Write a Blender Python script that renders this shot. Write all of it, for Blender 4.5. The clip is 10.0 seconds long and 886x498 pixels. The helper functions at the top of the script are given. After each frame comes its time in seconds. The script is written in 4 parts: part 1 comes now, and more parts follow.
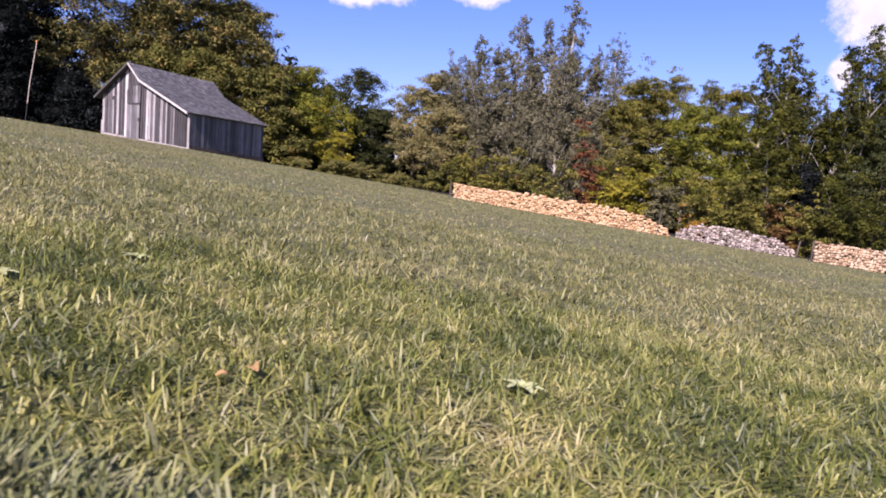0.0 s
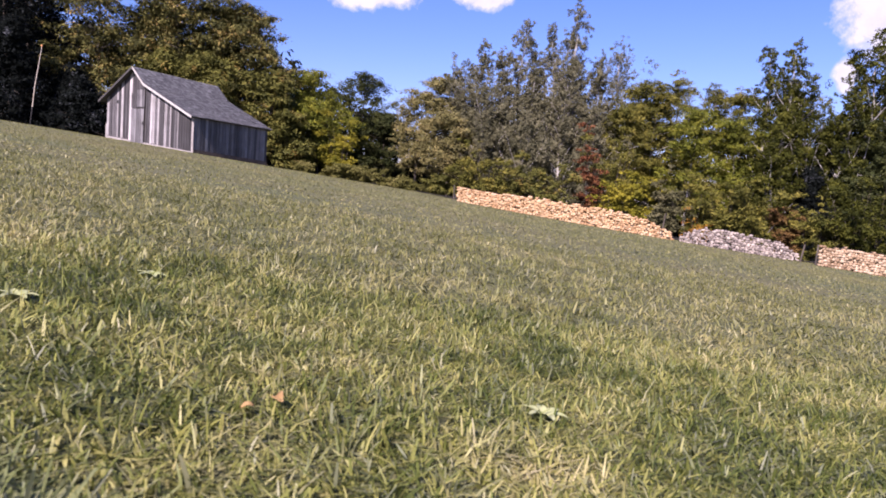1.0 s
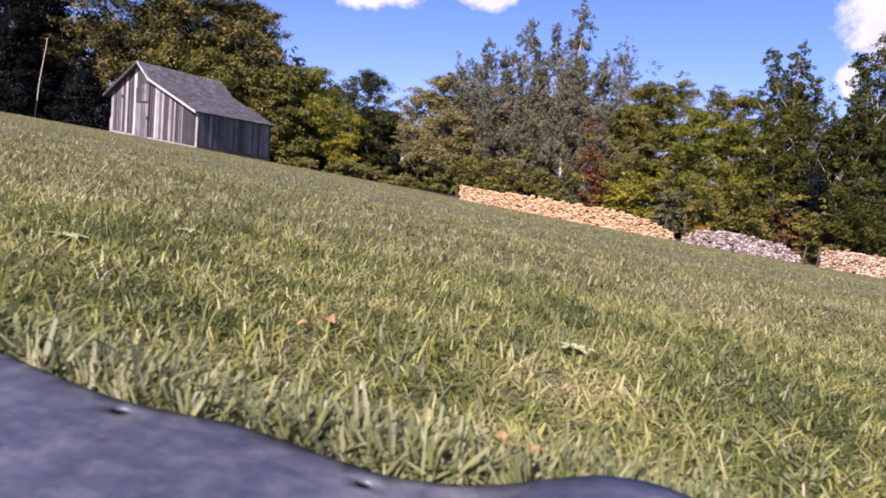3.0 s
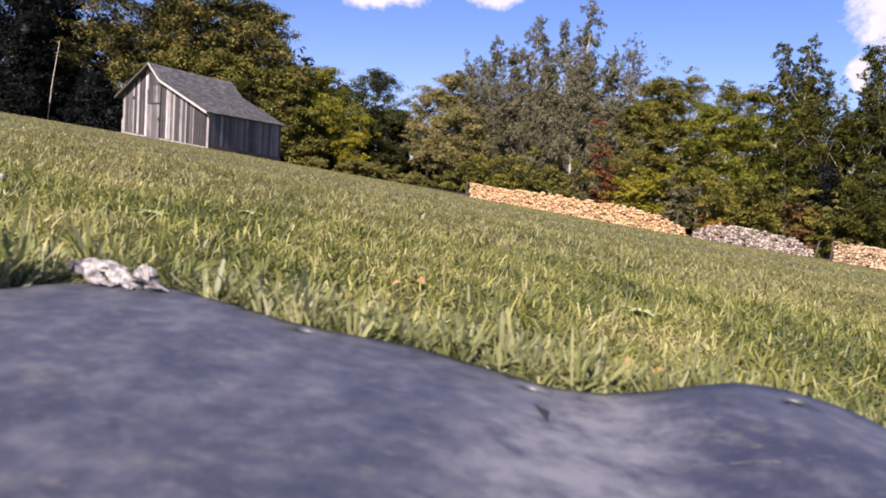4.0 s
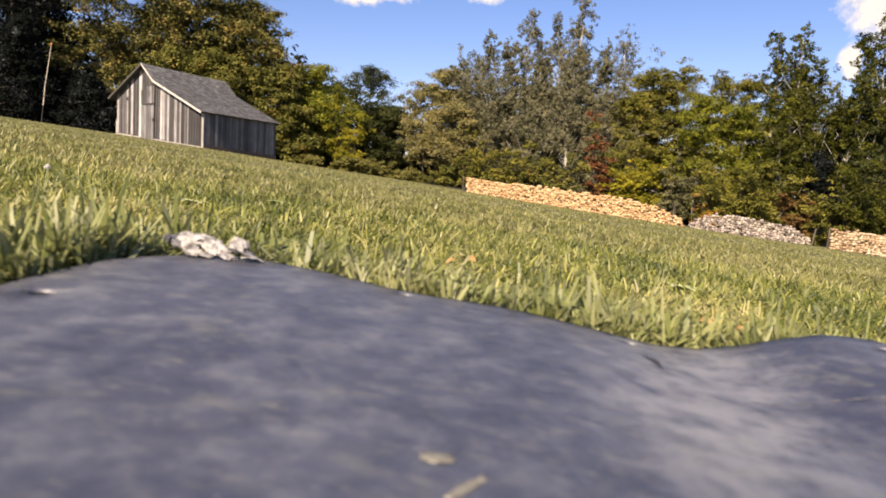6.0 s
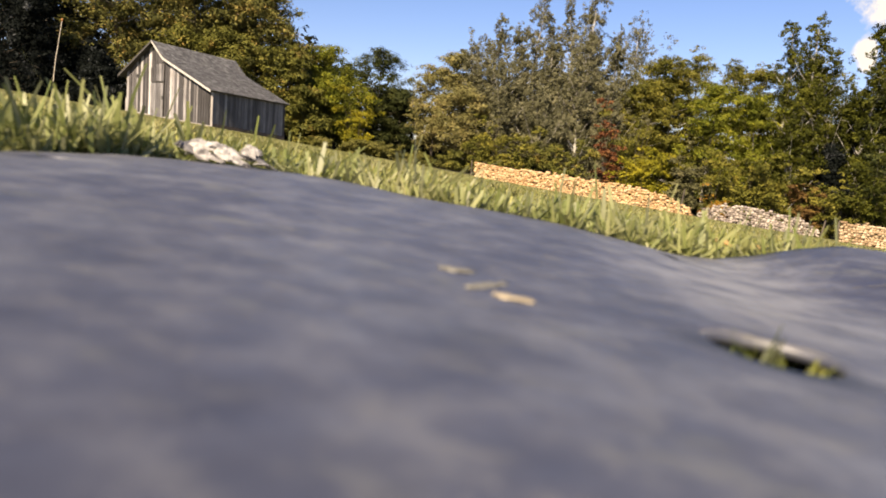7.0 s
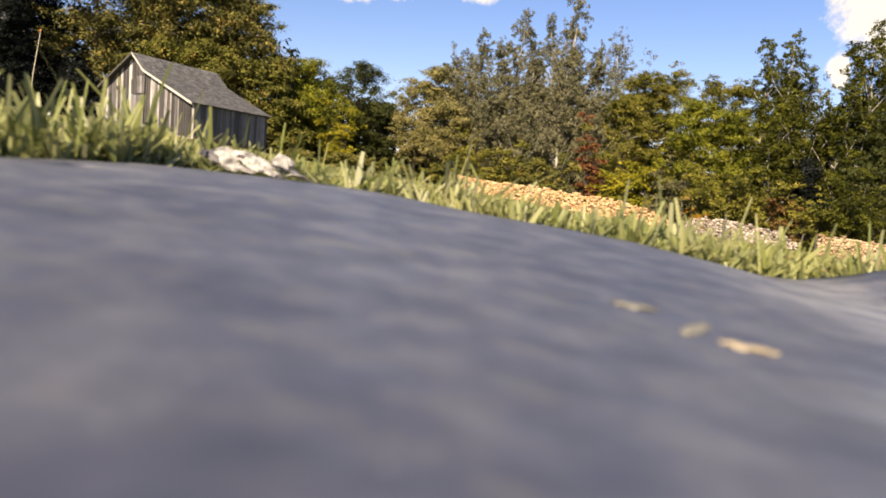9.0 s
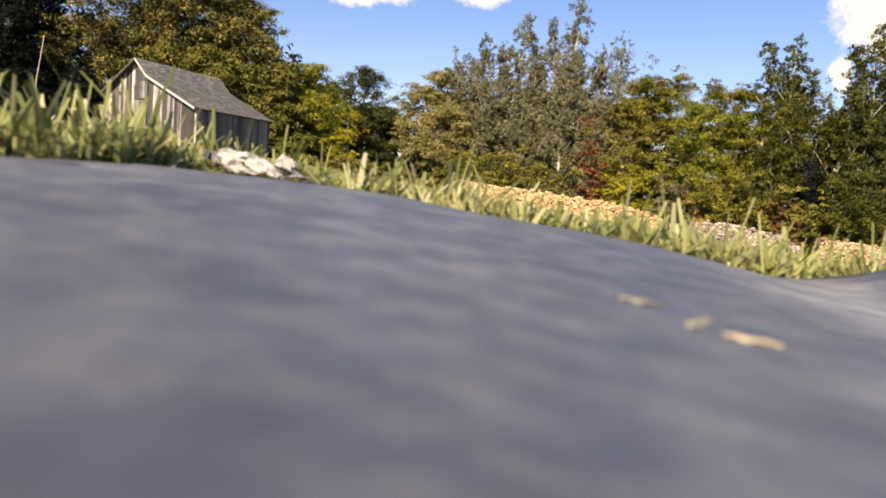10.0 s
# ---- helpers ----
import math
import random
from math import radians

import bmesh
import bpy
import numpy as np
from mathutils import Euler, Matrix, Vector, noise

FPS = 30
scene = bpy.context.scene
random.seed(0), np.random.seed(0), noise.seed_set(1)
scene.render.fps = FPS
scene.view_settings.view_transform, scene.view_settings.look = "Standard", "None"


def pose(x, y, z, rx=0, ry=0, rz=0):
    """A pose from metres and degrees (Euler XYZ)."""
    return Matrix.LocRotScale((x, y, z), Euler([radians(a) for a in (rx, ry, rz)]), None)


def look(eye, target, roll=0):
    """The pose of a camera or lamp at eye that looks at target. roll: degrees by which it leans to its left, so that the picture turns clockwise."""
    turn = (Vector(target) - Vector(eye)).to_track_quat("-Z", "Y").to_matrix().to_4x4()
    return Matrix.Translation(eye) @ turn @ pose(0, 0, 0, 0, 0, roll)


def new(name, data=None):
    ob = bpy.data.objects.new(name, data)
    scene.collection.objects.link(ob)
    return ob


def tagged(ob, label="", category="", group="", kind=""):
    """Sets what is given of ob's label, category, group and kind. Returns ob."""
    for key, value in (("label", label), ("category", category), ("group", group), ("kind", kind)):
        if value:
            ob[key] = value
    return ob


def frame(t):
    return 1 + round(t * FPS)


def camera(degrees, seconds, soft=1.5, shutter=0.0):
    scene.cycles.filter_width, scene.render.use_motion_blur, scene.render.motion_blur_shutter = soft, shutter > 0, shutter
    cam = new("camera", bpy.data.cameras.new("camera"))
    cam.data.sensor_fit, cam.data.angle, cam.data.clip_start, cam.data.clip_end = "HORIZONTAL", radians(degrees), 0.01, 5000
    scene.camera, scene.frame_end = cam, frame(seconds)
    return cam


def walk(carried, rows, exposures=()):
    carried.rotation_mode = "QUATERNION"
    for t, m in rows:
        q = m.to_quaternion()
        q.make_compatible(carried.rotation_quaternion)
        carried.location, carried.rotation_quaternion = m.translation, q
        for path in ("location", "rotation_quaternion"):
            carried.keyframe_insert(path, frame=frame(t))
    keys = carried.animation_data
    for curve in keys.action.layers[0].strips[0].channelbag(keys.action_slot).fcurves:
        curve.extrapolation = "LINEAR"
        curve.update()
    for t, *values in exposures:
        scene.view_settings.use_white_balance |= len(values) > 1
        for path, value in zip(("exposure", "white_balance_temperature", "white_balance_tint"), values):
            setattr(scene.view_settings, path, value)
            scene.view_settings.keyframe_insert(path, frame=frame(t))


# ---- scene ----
# ---------------------------------------------------------------- camera
cam = camera(66.2, 10.0, soft=1.75)
cam.data.dof.use_dof, cam.data.dof.focus_distance, cam.data.dof.aperture_fstop = True, 4.0, 8.0    # a small fixed-focus lens: near things go soft
PATH = [
    (0, 0.4228, 0.1246, 0.3087, 85.012, -4.123, 0.724),
    (0.5, 0.3749, 0.1437, 0.3197, 85.514, -3.317, 1.209),
    (1, 0.3824, 0.1295, 0.3520, 85.237, -4.126, 0.968),
    (1.5, 0.3733, 0.0981, 0.2690, 85.018, -4.717, 1.031),
    (2, 0.3496, 0.0622, 0.2392, 84.430, -3.821, 0.640),
    (2.5, 0.3498, 0.0600, 0.2114, 84.454, -4.909, 0.809),
    (2.7, 0.3407, 0.0638, 0.2415, 85.342, -4.796, 1.130),
    (3.8, 0.2154, -0.0242, 0.1671, 84.599, -4.850, 0.969),
    (4, 0.1822, -0.0348, 0.1630, 85.041, -4.227, 1.778),
    (4.5, 0.1326, -0.0619, 0.1713, 84.575, -3.351, 1.644),
    (5, 0.1516, -0.0568, 0.1300, 85.067, -4.165, 1.564),
    (5.2, 0.1568, -0.0529, 0.0901, 84.883, -5.025, 1.828),
    (6.3, 0.0638, -0.0679, 0.1337, 84.500, -2.679, 1.259),
    (6.4, 0.0639, -0.0522, 0.0944, 84.218, -3.871, 1.513),
    (6.5, 0.0720, -0.0647, 0.0729, 83.928, -4.348, 1.841),
    (7, 0.0789, -0.0665, 0.0396, 83.448, -4.318, 2.028),
    (7.5, 0.0535, -0.0456, 0.0709, 83.851, -3.973, 1.309),
    (8, 0.0240, -0.0111, 0.0671, 84.484, -3.588, 1.470),
    (8.5, 0.0068, 0.0033, 0.0363, 84.224, -4.394, 1.204),
    (9, 0.0032, 0.0007, 0.0330, 84.661, -4.443, 0.488),
    (9.5, 0.0031, -0.0004, 0.0309, 85.002, -4.329, 0.661),
    (10, 0.0031, 0.0000, 0.0293, 85.013, -4.311, 0.668),
]
walk(cam, [(t, pose(x, y, z, rx, ry, rz)) for t, x, y, z, rx, ry, rz in PATH],
     [(0, 1.2, 6300, 36), (2.7, 1.2, 6300, 36), (4.0, 1.18, 6950, 25), (5.2, 1.2, 7500, 20), (6.5, 1.33, 8600, 15), (8.0, 1.36, 8900, 13), (10, 1.45, 9000, 13)])

# ---------------------------------------------------------------- daylight
SUN_EL, SUN_AZ = radians(38), radians(202)      # azimuth clockwise from +y; the sun stands behind and to the left
sun_way = Vector((math.sin(SUN_AZ) * math.cos(SUN_EL), math.cos(SUN_AZ) * math.cos(SUN_EL), math.sin(SUN_EL)))
world = bpy.data.worlds.new("sky")
scene.world = world
world.use_nodes = True
wn = world.node_tree
sky = wn.nodes.new("ShaderNodeTexSky")
sky.sky_type, sky.sun_disc = "NISHITA", False
sky.sun_elevation, sky.sun_rotation = SUN_EL, SUN_AZ
sky.air_density, sky.dust_density, sky.ozone_density = 1.0, 0.3, 3.0
deep = wn.nodes.new("ShaderNodeHueSaturation")
deep.inputs["Saturation"].default_value = 1.2
tint = wn.nodes.new("ShaderNodeMix")
tint.data_type, tint.blend_type = "RGBA", "MULTIPLY"
tint.inputs[0].default_value, tint.inputs[7].default_value = 1.0, (1.0, 0.93, 1.18, 1)
wn.links.new(sky.outputs[0], deep.inputs["Color"])
wn.links.new(deep.outputs[0], tint.inputs[6])
wn.links.new(tint.outputs[2], wn.nodes["Background"].inputs[0])
wn.nodes["Background"].inputs[1].default_value = 0.065
lamp = bpy.data.lights.new("sun", "SUN")
lamp.energy, lamp.angle, lamp.color = 5.0, radians(0.53), (1.0, 0.94, 0.84)
new("sun", lamp).matrix_world = look(tuple(sun_way * 100), (0, 0, 0))

# ---------------------------------------------------------------- materials
def mat(name):
    m = bpy.data.materials.new(name)
    m.use_nodes = True
    return m, m.node_tree, m.node_tree.nodes["Principled BSDF"]


def node(nt, kind, **kw):
    n = nt.nodes.new(kind)
    for k, v in kw.items():
        if k == "ops":
            n.operation = v
        elif k == "blend":
            n.data_type, n.blend_type = "RGBA", v
        else:
            n.inputs[k].default_value = v
    return n


def ramp(nt, fac, stops):
    r = nt.nodes.new("ShaderNodeValToRGB")
    while len(r.color_ramp.elements) < len(stops):
        r.color_ramp.elements.new(0.5)
    for e, (p, c) in zip(r.color_ramp.elements, stops):
        e.position, e.color = p, (*c, 1)
    nt.links.new(fac, r.inputs[0])
    return r.outputs[0]


def noise_of(nt, scale, detail=4.0, stretch=None, rough=0.55, world_space=True):
    """A noise in world metres (or along the object's own axes), stretched where asked."""
    src = nt.nodes.new("ShaderNodeNewGeometry").outputs["Position"] if world_space else nt.nodes.new("ShaderNodeTexCoord").outputs["Object"]
    if stretch:
        mp = nt.nodes.new("ShaderNodeMapping")
        mp.inputs["Scale"].default_value = stretch
        nt.links.new(src, mp.inputs[0])
        src = mp.outputs[0]
    n = node(nt, "ShaderNodeTexNoise", Scale=scale, Detail=detail, Roughness=rough)
    nt.links.new(src, n.inputs["Vector"])
    return n.outputs[0]


def mix(nt, a, b, fac, blend="MIX"):
    m = node(nt, "ShaderNodeMix", blend=blend)
    for s, v in ((6, a), (7, b), (0, fac)):
        if isinstance(v, (tuple, list)):
            m.inputs[s].default_value = (*v, 1)
        elif isinstance(v, (int, float)):
            m.inputs[s].default_value = v
        else:
            nt.links.new(v, m.inputs[s])
    return m.outputs[2]


def bump(nt, bsdf, height, strength, dist):
    b = node(nt, "ShaderNodeBump", Strength=strength, Distance=dist)
    nt.links.new(height, b.inputs["Height"])
    nt.links.new(b.outputs[0], bsdf.inputs["Normal"])


def island(nt):
    return nt.nodes.new("ShaderNodeNewGeometry").outputs["Random Per Island"]


def leaf_mat(name, stops, through_amount=0.05, gloss=0.55):
    m, nt, b = mat(name)
    one = node(nt, "ShaderNodeMapRange")
    one.inputs["To Min"].default_value, one.inputs["To Max"].default_value = -0.2, 0.2
    nt.links.new(island(nt), one.inputs[0])
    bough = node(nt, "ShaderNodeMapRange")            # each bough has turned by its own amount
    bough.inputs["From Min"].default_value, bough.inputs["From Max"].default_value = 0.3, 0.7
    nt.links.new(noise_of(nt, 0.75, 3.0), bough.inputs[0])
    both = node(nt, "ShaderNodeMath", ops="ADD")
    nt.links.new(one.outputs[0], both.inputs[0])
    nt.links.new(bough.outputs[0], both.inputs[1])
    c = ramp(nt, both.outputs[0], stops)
    nt.links.new(c, b.inputs["Base Color"])
    b.inputs["Roughness"].default_value = gloss
    b.inputs["Specular IOR Level"].default_value = 0.06
    tr = nt.nodes.new("ShaderNodeBsdfTranslucent")
    nt.links.new(c, tr.inputs[0])
    mx = node(nt, "ShaderNodeMixShader", Fac=through_amount)
    nt.links.new(b.outputs[0], mx.inputs[1])
    nt.links.new(tr.outputs[0], mx.inputs[2])
    nt.links.new(mx.outputs[0], nt.nodes["Material Output"].inputs[0])
    return m


def bark_mat(name, dark, light):
    m, nt, b = mat(name)
    n = noise_of(nt, 6.0, 5.0, (1, 1, 0.25))
    nt.links.new(ramp(nt, n, [(0.35, dark), (0.7, light)]), b.inputs["Base Color"])
    b.inputs["Roughness"].default_value = 0.9
    bump(nt, b, n, 0.6, 0.03)
    return m


def wood_mat(name, stops):
    """Boards: one tone for each piece, streaks along it, dirt blotches."""
    m, nt, b = mat(name)
    rnd = nt.nodes.new("ShaderNodeObjectInfo").outputs["Random"]
    c = ramp(nt, rnd, stops)
    streak = noise_of(nt, 17.0, 5.0, (1, 1, 0.05), 0.65)
    blotch = noise_of(nt, 1.3, 4.0)
    c = mix(nt, c, ramp(nt, streak, [(0.3, (0.42, 0.41, 0.41)), (0.7, (1.4, 1.4, 1.38))]), 0.9, "MULTIPLY")
    c = mix(nt, c, ramp(nt, blotch, [(0.3, (0.7, 0.68, 0.66)), (0.7, (1.15, 1.15, 1.15))]), 0.7, "MULTIPLY")
    nt.links.new(c, b.inputs["Base Color"])
    b.inputs["Roughness"].default_value = 0.85
    bump(nt, b, streak, 0.5, 0.01)
    return m


def log_mat(name, stops):
    m, nt, b = mat(name)
    both = node(nt, "ShaderNodeMath", ops="ADD")
    nt.links.new(island(nt), both.inputs[0])
    nt.links.new(nt.nodes.new("ShaderNodeObjectInfo").outputs["Random"], both.inputs[1])
    part_of = node(nt, "ShaderNodeMath", ops="FRACT")
    nt.links.new(both.outputs[0], part_of.inputs[0])
    c = ramp(nt, part_of.outputs[0], stops)
    n = noise_of(nt, 30.0, 3.0)
    c = mix(nt, c, ramp(nt, n, [(0.3, (0.7, 0.66, 0.62)), (0.7, (1.15, 1.12, 1.1))]), 0.8, "MULTIPLY")
    nt.links.new(c, b.inputs["Base Color"])
    b.inputs["Roughness"].default_value = 0.85
    return m


GRASS_STOPS = [(0.0, (0.055, 0.0755, 0.0151)), (0.3, (0.1364, 0.1624, 0.035)), (0.55, (0.2686, 0.268, 0.0718)), (0.78, (0.3412, 0.3247, 0.1249)), (1.0, (0.4356, 0.3926, 0.1936))]


EDGE_STOPS = [(0.0, (0.124, 0.1521, 0.045)), (0.5, (0.235, 0.25, 0.105)), (0.8, (0.335, 0.335, 0.178)), (1.0, (0.46, 0.435, 0.285))]
TAN_STOPS = [(0.0, (0.1109, 0.1221, 0.0313)), (0.35, (0.1885, 0.1885, 0.0578)), (0.7, (0.2587, 0.2473, 0.0952)), (1.0, (0.3326, 0.3016, 0.1394))]


def grass_mat(name, stops=GRASS_STOPS):
    m, nt, b = mat(name)
    patch = noise_of(nt, 2.6, 5.0, None, 0.7)
    fine = noise_of(nt, 7.0, 3.0)
    add = node(nt, "ShaderNodeMath", ops="ADD")
    rnd = node(nt, "ShaderNodeMapRange")
    rnd.inputs["To Min"].default_value, rnd.inputs["To Max"].default_value = 0.14, 0.82
    nt.links.new(island(nt), rnd.inputs[0])
    nt.links.new(rnd.outputs[0], add.inputs[0])
    sh = node(nt, "ShaderNodeMapRange")
    sh.inputs["From Min"].default_value, sh.inputs["From Max"].default_value = 0.36, 0.62
    sh.inputs["To Min"].default_value, sh.inputs["To Max"].default_value = -0.52, 0.4
    broad = noise_of(nt, 0.9, 3.0)
    blend = node(nt, "ShaderNodeMath", ops="MULTIPLY_ADD")
    nt.links.new(patch, blend.inputs[0])
    blend.inputs[1].default_value = 0.55
    half = node(nt, "ShaderNodeMath", ops="MULTIPLY")
    nt.links.new(broad, half.inputs[0])
    half.inputs[1].default_value = 0.45
    nt.links.new(half.outputs[0], blend.inputs[2])
    nt.links.new(blend.outputs[0], sh.inputs[0])
    nt.links.new(sh.outputs[0], add.inputs[1])
    c = ramp(nt, add.outputs[0], stops)
    c = mix(nt, c, ramp(nt, fine, [(0.35, (0.8, 0.85, 0.75)), (0.65, (1.15, 1.1, 1.1))]), 1.0, "MULTIPLY")
    # some blades greyed: the sky's sheen put into their colour
    many = node(nt, "ShaderNodeMath", ops="MULTIPLY")
    nt.links.new(island(nt), many.inputs[0])
    many.inputs[1].default_value = 13.7
    lot = node(nt, "ShaderNodeMath", ops="FRACT")
    nt.links.new(many.outputs[0], lot.inputs[0])
    c = mix(nt, c, (0.25, 0.25, 0.19), ramp(nt, lot.outputs[0], [(0.78, (0, 0, 0)), (0.84, (0.4, 0.4, 0.4))]))
    nt.links.new(c, b.inputs["Base Color"])
    b.inputs["Roughness"].default_value = 0.5
    b.inputs["Specular IOR Level"].default_value = 0.4
    tr = nt.nodes.new("ShaderNodeBsdfTranslucent")
    nt.links.new(c, tr.inputs[0])
    mx = node(nt, "ShaderNodeMixShader", Fac=0.35)
    nt.links.new(b.outputs[0], mx.inputs[1])
    nt.links.new(tr.outputs[0], mx.inputs[2])
    nt.links.new(mx.outputs[0], nt.nodes["Material Output"].inputs[0])
    return m


def ground_mat():
    """Turf seen from far, soil and thatch seen between the blades."""
    m, nt, b = mat("turf")
    big, mid, fine = noise_of(nt, 0.12, 4.0), noise_of(nt, 1.6, 5.0), noise_of(nt, 26.0, 4.0, rough=0.7)
    c = ramp(nt, fine, [(0.25, (0.0269, 0.0274, 0.0104)), (0.5, (0.092, 0.0943, 0.038)), (0.75, (0.1683, 0.1685, 0.0808))])
    c = mix(nt, c, ramp(nt, mid, [(0.3, (0.75, 0.8, 0.65)), (0.7, (1.2, 1.12, 1.05))]), 1.0, "MULTIPLY")
    c = mix(nt, c, ramp(nt, big, [(0.35, (0.85, 0.95, 0.8)), (0.65, (1.15, 1.05, 1.0))]), 1.0, "MULTIPLY")
    nt.links.new(c, b.inputs["Base Color"])
    b.inputs["Roughness"].default_value = 0.95
    bump(nt, b, fine, 0.8, 0.03)
    return m


def sheet_mat():
    """Weathered dark plastic: pale scuffs, dried mud, a painted lit crease, a dull sheen."""
    m, nt, b = mat("dark_plastic")
    broad = noise_of(nt, 6.0, 4.0, None, 0.6)
    blotch = noise_of(nt, 30.0, 5.0, None, 0.62)
    scuff = noise_of(nt, 70.0, 5.0, (0.7, 1.1, 1), 0.68)
    spot = noise_of(nt, 190.0, 2.0, None)
    mud = noise_of(nt, 20.0, 5.0, (0.8, 1.2, 1), 0.7)
    c = ramp(nt, blotch, [(0.3, (0.031, 0.034, 0.049)), (0.5, (0.052, 0.056, 0.074)), (0.72, (0.1, 0.105, 0.119))])
    c = mix(nt, c, ramp(nt, broad, [(0.3, (0.62, 0.63, 0.7)), (0.7, (1.3, 1.3, 1.26))]), 1.0, "MULTIPLY")
    # pale patch: sunlight on the dip's crease put into colour, broken by wear
    lit_crease = nt.nodes.new("ShaderNodeTexGradient")
    lit_crease.gradient_type = "SPHERICAL"
    mp = nt.nodes.new("ShaderNodeMapping")
    mp.vector_type = "TEXTURE"
    mp.inputs["Location"].default_value, mp.inputs["Rotation"].default_value, mp.inputs["Scale"].default_value = (0.29, 0.47, 0), (0, 0, -0.25), (0.105, 0.3, 1)
    nt.links.new(nt.nodes.new("ShaderNodeTexCoord").outputs["Object"], mp.inputs[0])
    nt.links.new(mp.outputs[0], lit_crease.inputs[0])
    lit_crease_fac = node(nt, "ShaderNodeMath", ops="MULTIPLY")
    nt.links.new(ramp(nt, lit_crease.outputs[0], [(0.0, (0, 0, 0)), (0.6, (1, 1, 1))]), lit_crease_fac.inputs[0])
    nt.links.new(ramp(nt, blotch, [(0.32, (0.1, 0.1, 0.1)), (0.6, (0.8, 0.8, 0.8))]), lit_crease_fac.inputs[1])
    c = mix(nt, c, (0.1749, 0.1795, 0.1901), lit_crease_fac.outputs[0])
    navy_patch = nt.nodes.new("ShaderNodeTexGradient")       # a navy patch on the hump's near side
    navy_patch.gradient_type = "SPHERICAL"
    md = nt.nodes.new("ShaderNodeMapping")
    md.vector_type = "TEXTURE"
    md.inputs["Location"].default_value, md.inputs["Rotation"].default_value, md.inputs["Scale"].default_value = (0.44, 0.44, 0), (0, 0, 0.2), (0.125, 0.11, 1)
    nt.links.new(nt.nodes.new("ShaderNodeTexCoord").outputs["Object"], md.inputs[0])
    nt.links.new(md.outputs[0], navy_patch.inputs[0])
    navy_fac = node(nt, "ShaderNodeMath", ops="MULTIPLY")
    nt.links.new(ramp(nt, navy_patch.outputs[0], [(0.0, (0, 0, 0)), (0.5, (1, 1, 1))]), navy_fac.inputs[0])
    nt.links.new(ramp(nt, blotch, [(0.35, (0.9, 0.9, 0.9)), (0.65, (0.35, 0.35, 0.35))]), navy_fac.inputs[1])
    c = mix(nt, c, (0.022, 0.024, 0.04), navy_fac.outputs[0])
    smear = noise_of(nt, 42.0, 6.0, (0.6, 1.3, 1), 0.72)
    c = mix(nt, c, (0.15, 0.15, 0.125), ramp(nt, smear, [(0.63, (0, 0, 0)), (0.68, (0.4, 0.4, 0.4))]))
    c = mix(nt, c, (0.02, 0.021, 0.032), ramp(nt, smear, [(0.3, (0.7, 0.7, 0.7)), (0.37, (0, 0, 0))]))
    fleck = noise_of(nt, 420.0, 1.0, None)
    c = mix(nt, c, (0.3, 0.3, 0.3), ramp(nt, fleck, [(0.78, (0, 0, 0)), (0.82, (0.7, 0.7, 0.7))]))
    c = mix(nt, c, (0.118, 0.121, 0.118), ramp(nt, scuff, [(0.55, (0, 0, 0)), (0.75, (0.5, 0.5, 0.5))]))
    c = mix(nt, c, (0.135, 0.138, 0.102), ramp(nt, mud, [(0.56, (0, 0, 0)), (0.72, (0.42, 0.42, 0.42))]))
    c = mix(nt, c, (0.2376, 0.2343, 0.2244), ramp(nt, spot, [(0.7, (0, 0, 0)), (0.8, (0.4, 0.4, 0.4))]))
    nt.links.new(c, b.inputs["Base Color"])
    nt.links.new(ramp(nt, scuff, [(0.3, (0.42, 0.42, 0.42)), (0.7, (0.6, 0.6, 0.6))]), b.inputs["Roughness"])
    b.inputs["Specular IOR Level"].default_value = 0.9
    bump(nt, b, scuff, 0.14, 0.0015)
    return m


def plain_mat(name, lo, hi, scale, rough, stretch=None):
    m, nt, b = mat(name)
    n = noise_of(nt, scale, 5.0, stretch)
    nt.links.new(ramp(nt, n, [(0.3, lo), (0.7, hi)]), b.inputs["Base Color"])
    b.inputs["Roughness"].default_value = rough
    bump(nt, b, n, 0.4, 0.004)
    return m


def shingle_mat():
    m, nt, b = mat("grey_shingle")
    c = ramp(nt, island(nt), [(0.0, (0.0495, 0.0495, 0.0528)), (0.5, (0.0924, 0.0924, 0.0957)), (1.0, (0.1518, 0.1518, 0.1551))])
    n = noise_of(nt, 1.7, 6.0, None, 0.7)
    c = mix(nt, c, ramp(nt, n, [(0.3, (0.62, 0.62, 0.65)), (0.7, (1.3, 1.3, 1.28))]), 1.0, "MULTIPLY")
    nt.links.new(c, b.inputs["Base Color"])
    b.inputs["Roughness"].default_value = 0.9
    return m


TURF, GRASS, TANGRASS, SHEET = ground_mat(), grass_mat("grass_blade"), grass_mat("tan_grass_blade", TAN_STOPS), sheet_mat()
EDGEGRASS = grass_mat("unmown_grass_blade", EDGE_STOPS)
BOARD = wood_mat("weathered_board", [(0.0, (0.0222, 0.0207, 0.0222)), (0.45, (0.048, 0.0451, 0.048)), (0.68, (0.0924, 0.0879, 0.0916)), (0.82, (0.2513, 0.2402, 0.2439)), (1.0, (0.4066, 0.3918, 0.3918))])
# paler boards: light on the side wall put into tone; also door and hatch
LIT_SIDE_DOOR_BOARD = wood_mat("lit_side_and_door_board", [(0.0, (0.0594, 0.0574, 0.0614)), (0.5, (0.1188, 0.1155, 0.1221)), (1.0, (0.2046, 0.2013, 0.2079))])
DARKWOOD = plain_mat("dark_boards_behind", (0.0198, 0.0178, 0.0158), (0.0462, 0.0396, 0.0363), 4, 0.9)
PALE = plain_mat("pale_painted_wood", (0.2772, 0.264, 0.2442), (0.4356, 0.4224, 0.396), 5, 0.7, (0.66, 0.66, 0.132))
